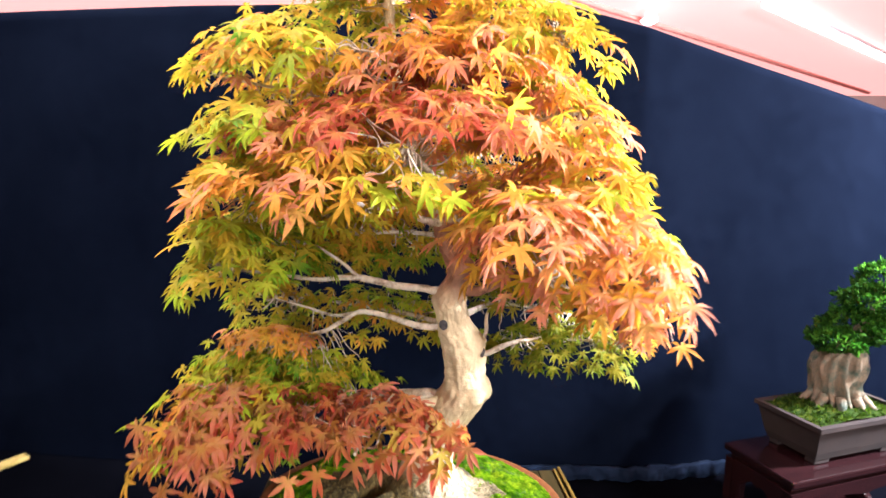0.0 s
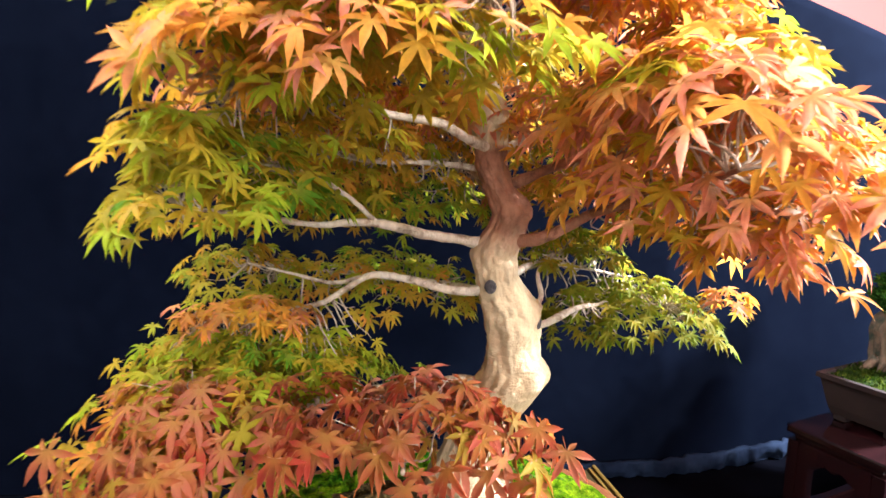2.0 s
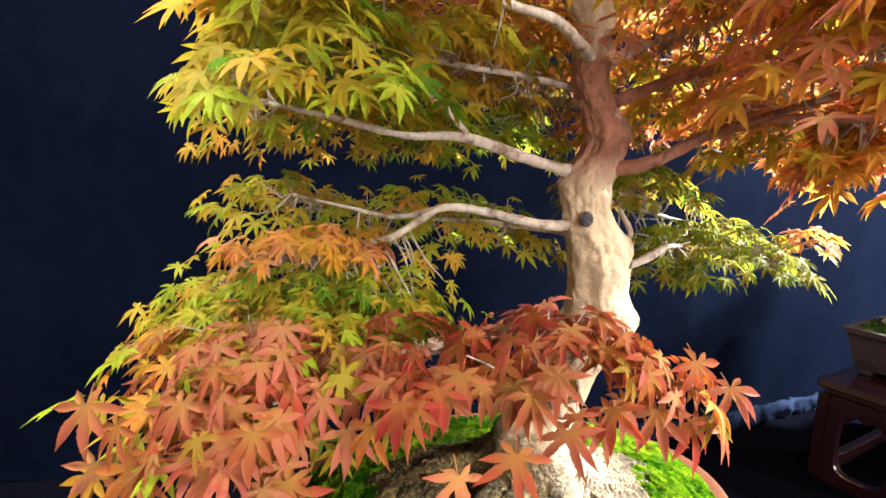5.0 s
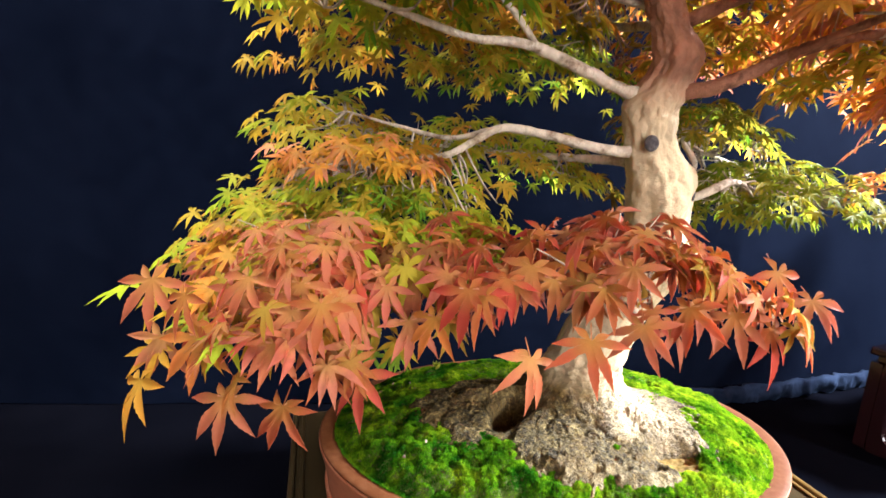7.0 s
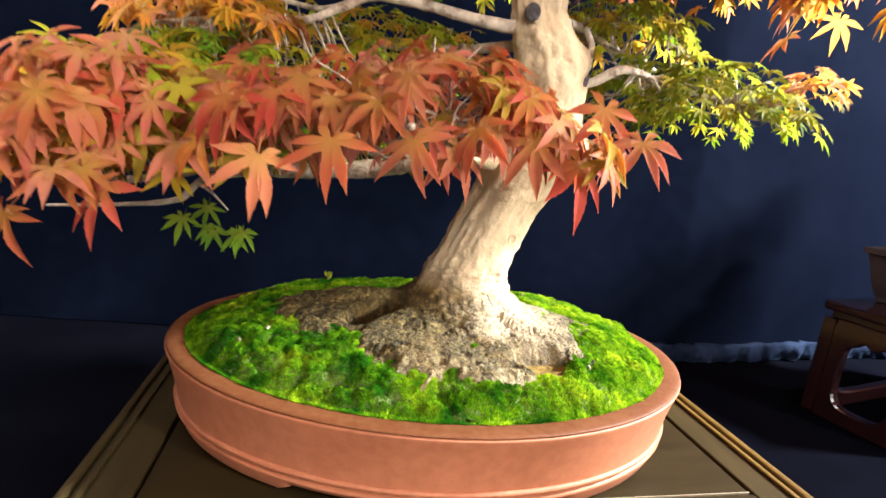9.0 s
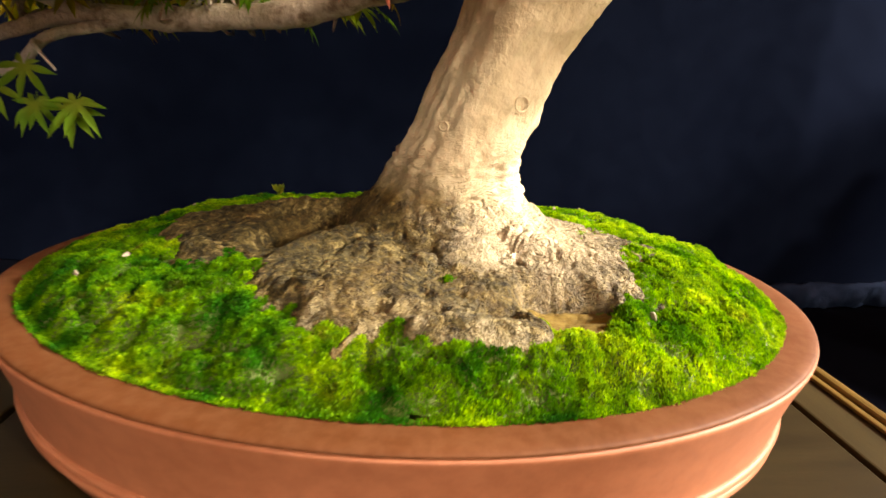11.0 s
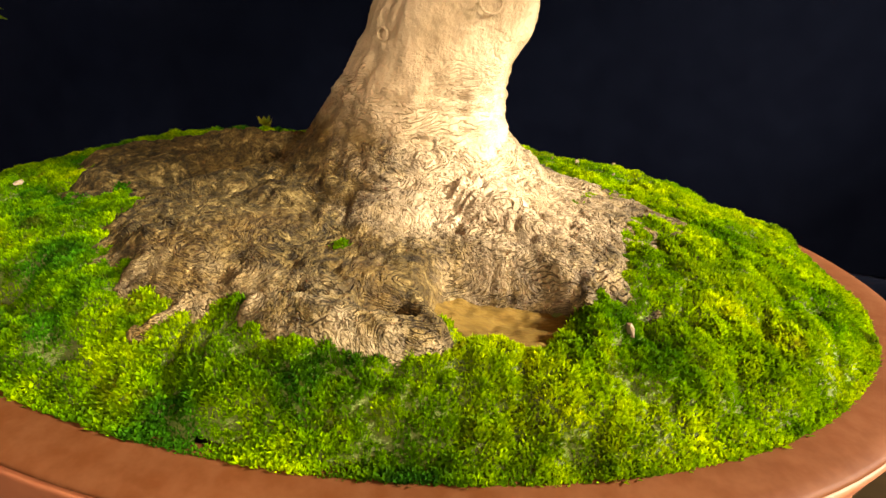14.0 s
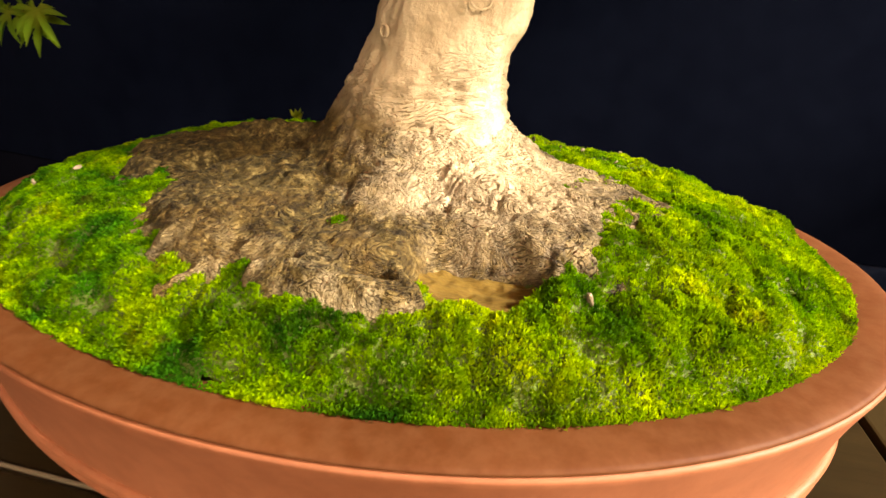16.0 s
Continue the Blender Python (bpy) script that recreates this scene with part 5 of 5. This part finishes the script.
def hoop(length, height, thick, side, top, foot):
    """An upright panel along x with one rounded opening, its inner edge softened; z from 0 to height."""
    n = 64
    V, F = [], []
    cx, cz, a, b = length / 2, (foot + height - top) / 2, length / 2 - side, (height - top - foot) / 2
    for k in range(n):
        t = 2 * math.pi * k / n
        c, s2 = math.cos(t), math.sin(t)
        e = abs(c) ** 4 + abs(s2) ** 4
        ix, iz = cx + a * c / e ** 0.25, cz + b * s2 / e ** 0.25 + (0.004 * math.cos(t * 10) if s2 > 0.3 else 0)
        m = max(abs(c) / (length / 2), abs(s2) / (height / 2))
        ox, oz = length / 2 + c / m, height / 2 + s2 / m
        for x, z, y in ((ox, oz, 0), (ix + 0.003 * c, iz + 0.003 * s2, 0), (ix, iz, 0.003), (ix, iz, thick - 0.003), (ix + 0.003 * c, iz + 0.003 * s2, thick), (ox, oz, thick)):
            V.append((x, y, z))
    for k in range(n):
        q = (k + 1) % n
        for i in range(6):
            F.append((k * 6 + i, q * 6 + i, q * 6 + (i + 1) % 6, k * 6 + (i + 1) % 6))
    return V, F


PH = NZ - 0.0285 - TABLE
for y in (0.004, ND - 0.024):
    V, F = hoop(NW - 0.008, PH, 0.02, 0.038, 0.034, 0.026)
    link("side_panel", [(v[0] + 0.004, v[1] + y, v[2] + TABLE + 0.001) for v in V], F, ROSEWOOD, rose, smooth=False)
for x in (0.0045, NW - 0.0245):
    V, F = hoop(ND - 0.05, PH - 0.001, 0.02, 0.022, 0.034, 0.026)
    link("end_panel", [(x + v[1], v[0] + 0.025, v[2] + TABLE + 0.001) for v in V], F, ROSEWOOD, rose, smooth=False)

pm = Matrix.Translation((0.871, 0.129, NZ + 0.001)) @ turn
dark = thing("square_pot", pm, label="dark unglazed rectangular bonsai pot on a rosewood stand", category="pot")
W, D, H, FL = 0.26, 0.125, 0.098, 0.020
bm = bmesh.new()
rings = [(0.004, 0.012), (-0.002, 0.03), (-FL * 0.7, H - 0.012), (-FL, H - 0.010), (-FL, H), (-FL + 0.012, H), (-FL + 0.012, H - 0.02)]
loops = []
for d, z in rings:
    loops.append([bm.verts.new(p) for p in ((d, d, z), (W - d, d, z), (W - d, D - d, z), (d, D - d, z))])
for a, b in zip(loops, loops[1:]):
    for i in range(4):
        bm.faces.new((a[i], a[(i + 1) % 4], b[(i + 1) % 4], b[i]))
bm.faces.new(loops[0][::-1])
bm.faces.new(loops[-1])
part("body", bm, DARKCLAY, dark)
for x in (0.006, W - 0.05):
    for y in (0.006, D - 0.03):
        part("foot", box((x, y, 0), (x + 0.044, y + 0.024, 0.013), 0.003), DARKCLAY, dark)


def tufts(name, centre, reach, count, size, material, parent, seed, flat=1.0):
    """A cushion of small leaves round a middle."""
    rng = np.random.default_rng(seed)
    d = rng.normal(0, 1, (count, 3))
    d /= np.linalg.norm(d, axis=1)[:, None]
    lum = 1 + 0.25 * fbm(d * 2.5 + seed, 3)
    p = np.array(centre) + d * np.array(reach) * (lum * rng.uniform(0.75, 1.02, count))[:, None]
    V, F = [], []
    t = d + rng.normal(0, 0.5, (count, 3)) + (0, 0, 0.4)
    t /= np.linalg.norm(t, axis=1)[:, None]
    s = np.cross(t, rng.normal(0, 1, (count, 3)))
    s /= np.linalg.norm(s, axis=1)[:, None]
    L = size * rng.uniform(0.6, 1.3, count)[:, None]
    V = np.stack([p, p + t * L * 0.5 + s * L * 0.32, p + t * L, p + t * L * 0.5 - s * L * 0.32], 1).reshape(-1, 3)
    F = np.arange(count * 4).reshape(-1, 4)
    ob = link(name, V, F.tolist(), material, parent)
    ob["kind"] = "stuff"
    return ob


bed = thing("pot_moss", pm, label="low green moss filling the rectangular pot", category="moss", kind="stuff")
gx, gy = np.meshgrid(np.linspace(-FL + 0.013, W + FL - 0.013, 40), np.linspace(-FL + 0.013, D + FL - 0.013, 24))
gz = H - 0.010 + 0.014 * np.sin(np.clip((gx + 0.01) / (W + 0.02), 0, 1) * math.pi) + 0.004 * fbm(np.stack([gx.ravel() * 40, gy.ravel() * 40, 0 * gx.ravel()], 1), 3).reshape(gx.shape)
V = np.stack([gx.ravel(), gy.ravel(), gz.ravel()], 1)
link("moss_ground", V, [(j * 40 + i, j * 40 + i + 1, (j + 1) * 40 + i + 1, (j + 1) * 40 + i) for j in range(23) for i in range(39)], POT_MOSS, bed)
rng = np.random.default_rng(3)
pick = V[rng.integers(len(V), size=2500)] + rng.normal(0, 0.002, (2500, 3)) * (1, 1, 0.2)
t = rng.normal(0, 0.5, (2500, 3)) + (0, 0, 1)
L = 0.006 * rng.uniform(0.5, 1.2, (2500, 1))
s = np.cross(t, rng.normal(0, 1, (2500, 3))) * 0.2
link("moss_tufts", np.stack([pick - s * L, pick + s * L, pick + t * L], 1).reshape(-1, 3), np.arange(7500).reshape(-1, 3).tolist(), POT_MOSS, bed)["kind"] = "stuff"

tm = Matrix.Translation((0.988, 0.255, NZ + H))
ever = thing("evergreen_bonsai", tm, label="small evergreen bonsai with thick weathered trunk and dense round foliage", category="tree")
P = [(0.0, 0.0, -0.012, 0.062), (0.002, 0.0, 0.01, 0.052), (-0.005, 0.0, 0.04, 0.048), (-0.008, 0.0, 0.08, 0.052), (-0.004, 0.0, 0.115, 0.050), (0.01, 0.0, 0.135, 0.035), (0.03, 0, 0.17, 0.015)]
C = catmull(P, 60)
th = np.linspace(0, 2 * np.pi, 60, endpoint=False)
ring = np.stack([np.cos(th) * 1.05, np.sin(th) * 0.8, 0 * th], 1)
V = (C[:, None, :3] + ring[None] * C[:, 3][:, None, None]).reshape(-1, 3)
aa = np.tile(th, 60)
rr = np.repeat(C[:, 3], 60)
groove = fbm(np.stack([np.cos(aa) * 5, np.sin(aa) * 5, V[:, 2] * 9], 1), 4, 0.6)
V = V + np.tile(ring, (60, 1)) * (rr * 0.34 * groove)[:, None]
link("trunk", V, [(i * 60 + j, i * 60 + (j + 1) % 60, (i + 1) * 60 + (j + 1) % 60, (i + 1) * 60 + j) for i in range(59) for j in range(60)], OLD_BARK, ever)
for a in (-2.6, -1.9, -1.2, -0.5, 2.9):
    c, s = math.cos(a), math.sin(a)
    V, F = tube([(0.045 * c, 0.04 * s, 0.025, 0.012), (0.065 * c, 0.055 * s, 0.006, 0.009), (0.085 * c, 0.065 * s, -0.010, 0.005)], 10, 8, 0.15)
    link("root", V, F, OLD_BARK, ever)
for i, (c, r, n) in enumerate((((-0.025, -0.02, 0.160), (0.055, 0.055, 0.024), 1300), ((0.03, 0.0, 0.190), (0.075, 0.07, 0.036), 2000), ((0.065, 0.0, 0.240), (0.075, 0.07, 0.036), 1900),
                              ((0.11, 0.02, 0.29), (0.075, 0.07, 0.045), 1600), ((0.13, 0.0, 0.18), (0.08, 0.07, 0.03), 1400))):
    tufts("foliage", c, r, n, 0.012, PINE_GREEN, ever, 40 + i)
    V, F = tube([(0.01, 0, 0.12, 0.012), (c[0] * 0.6, c[1] * 0.6, (c[2] + 0.12) / 2 + 0.01, 0.008), (c[0], c[1], c[2], 0.004)], 8, 6)
    link("branch", V, F, OLD_BARK, ever)

# ---------------------------------------------------------------- a small card at the far end of the table
card = thing("display_card", Matrix.Translation((-1.19, 0.335, TABLE + 0.001)) @ Matrix.Rotation(radians(62), 4, "Z"), label="small folded card with gilt edges on the black cloth", category="card")
for k, x in enumerate((0.0, 0.022)):
    part("leaf_of_card", box((-0.05, x, 0.001), (0.05, x + 0.015, 0.010), 0.002), GOLD, card)
part("fold", box((-0.055, -0.004, 0), (0.055, 0.041, 0.0012)), TABLECLOTH, card)
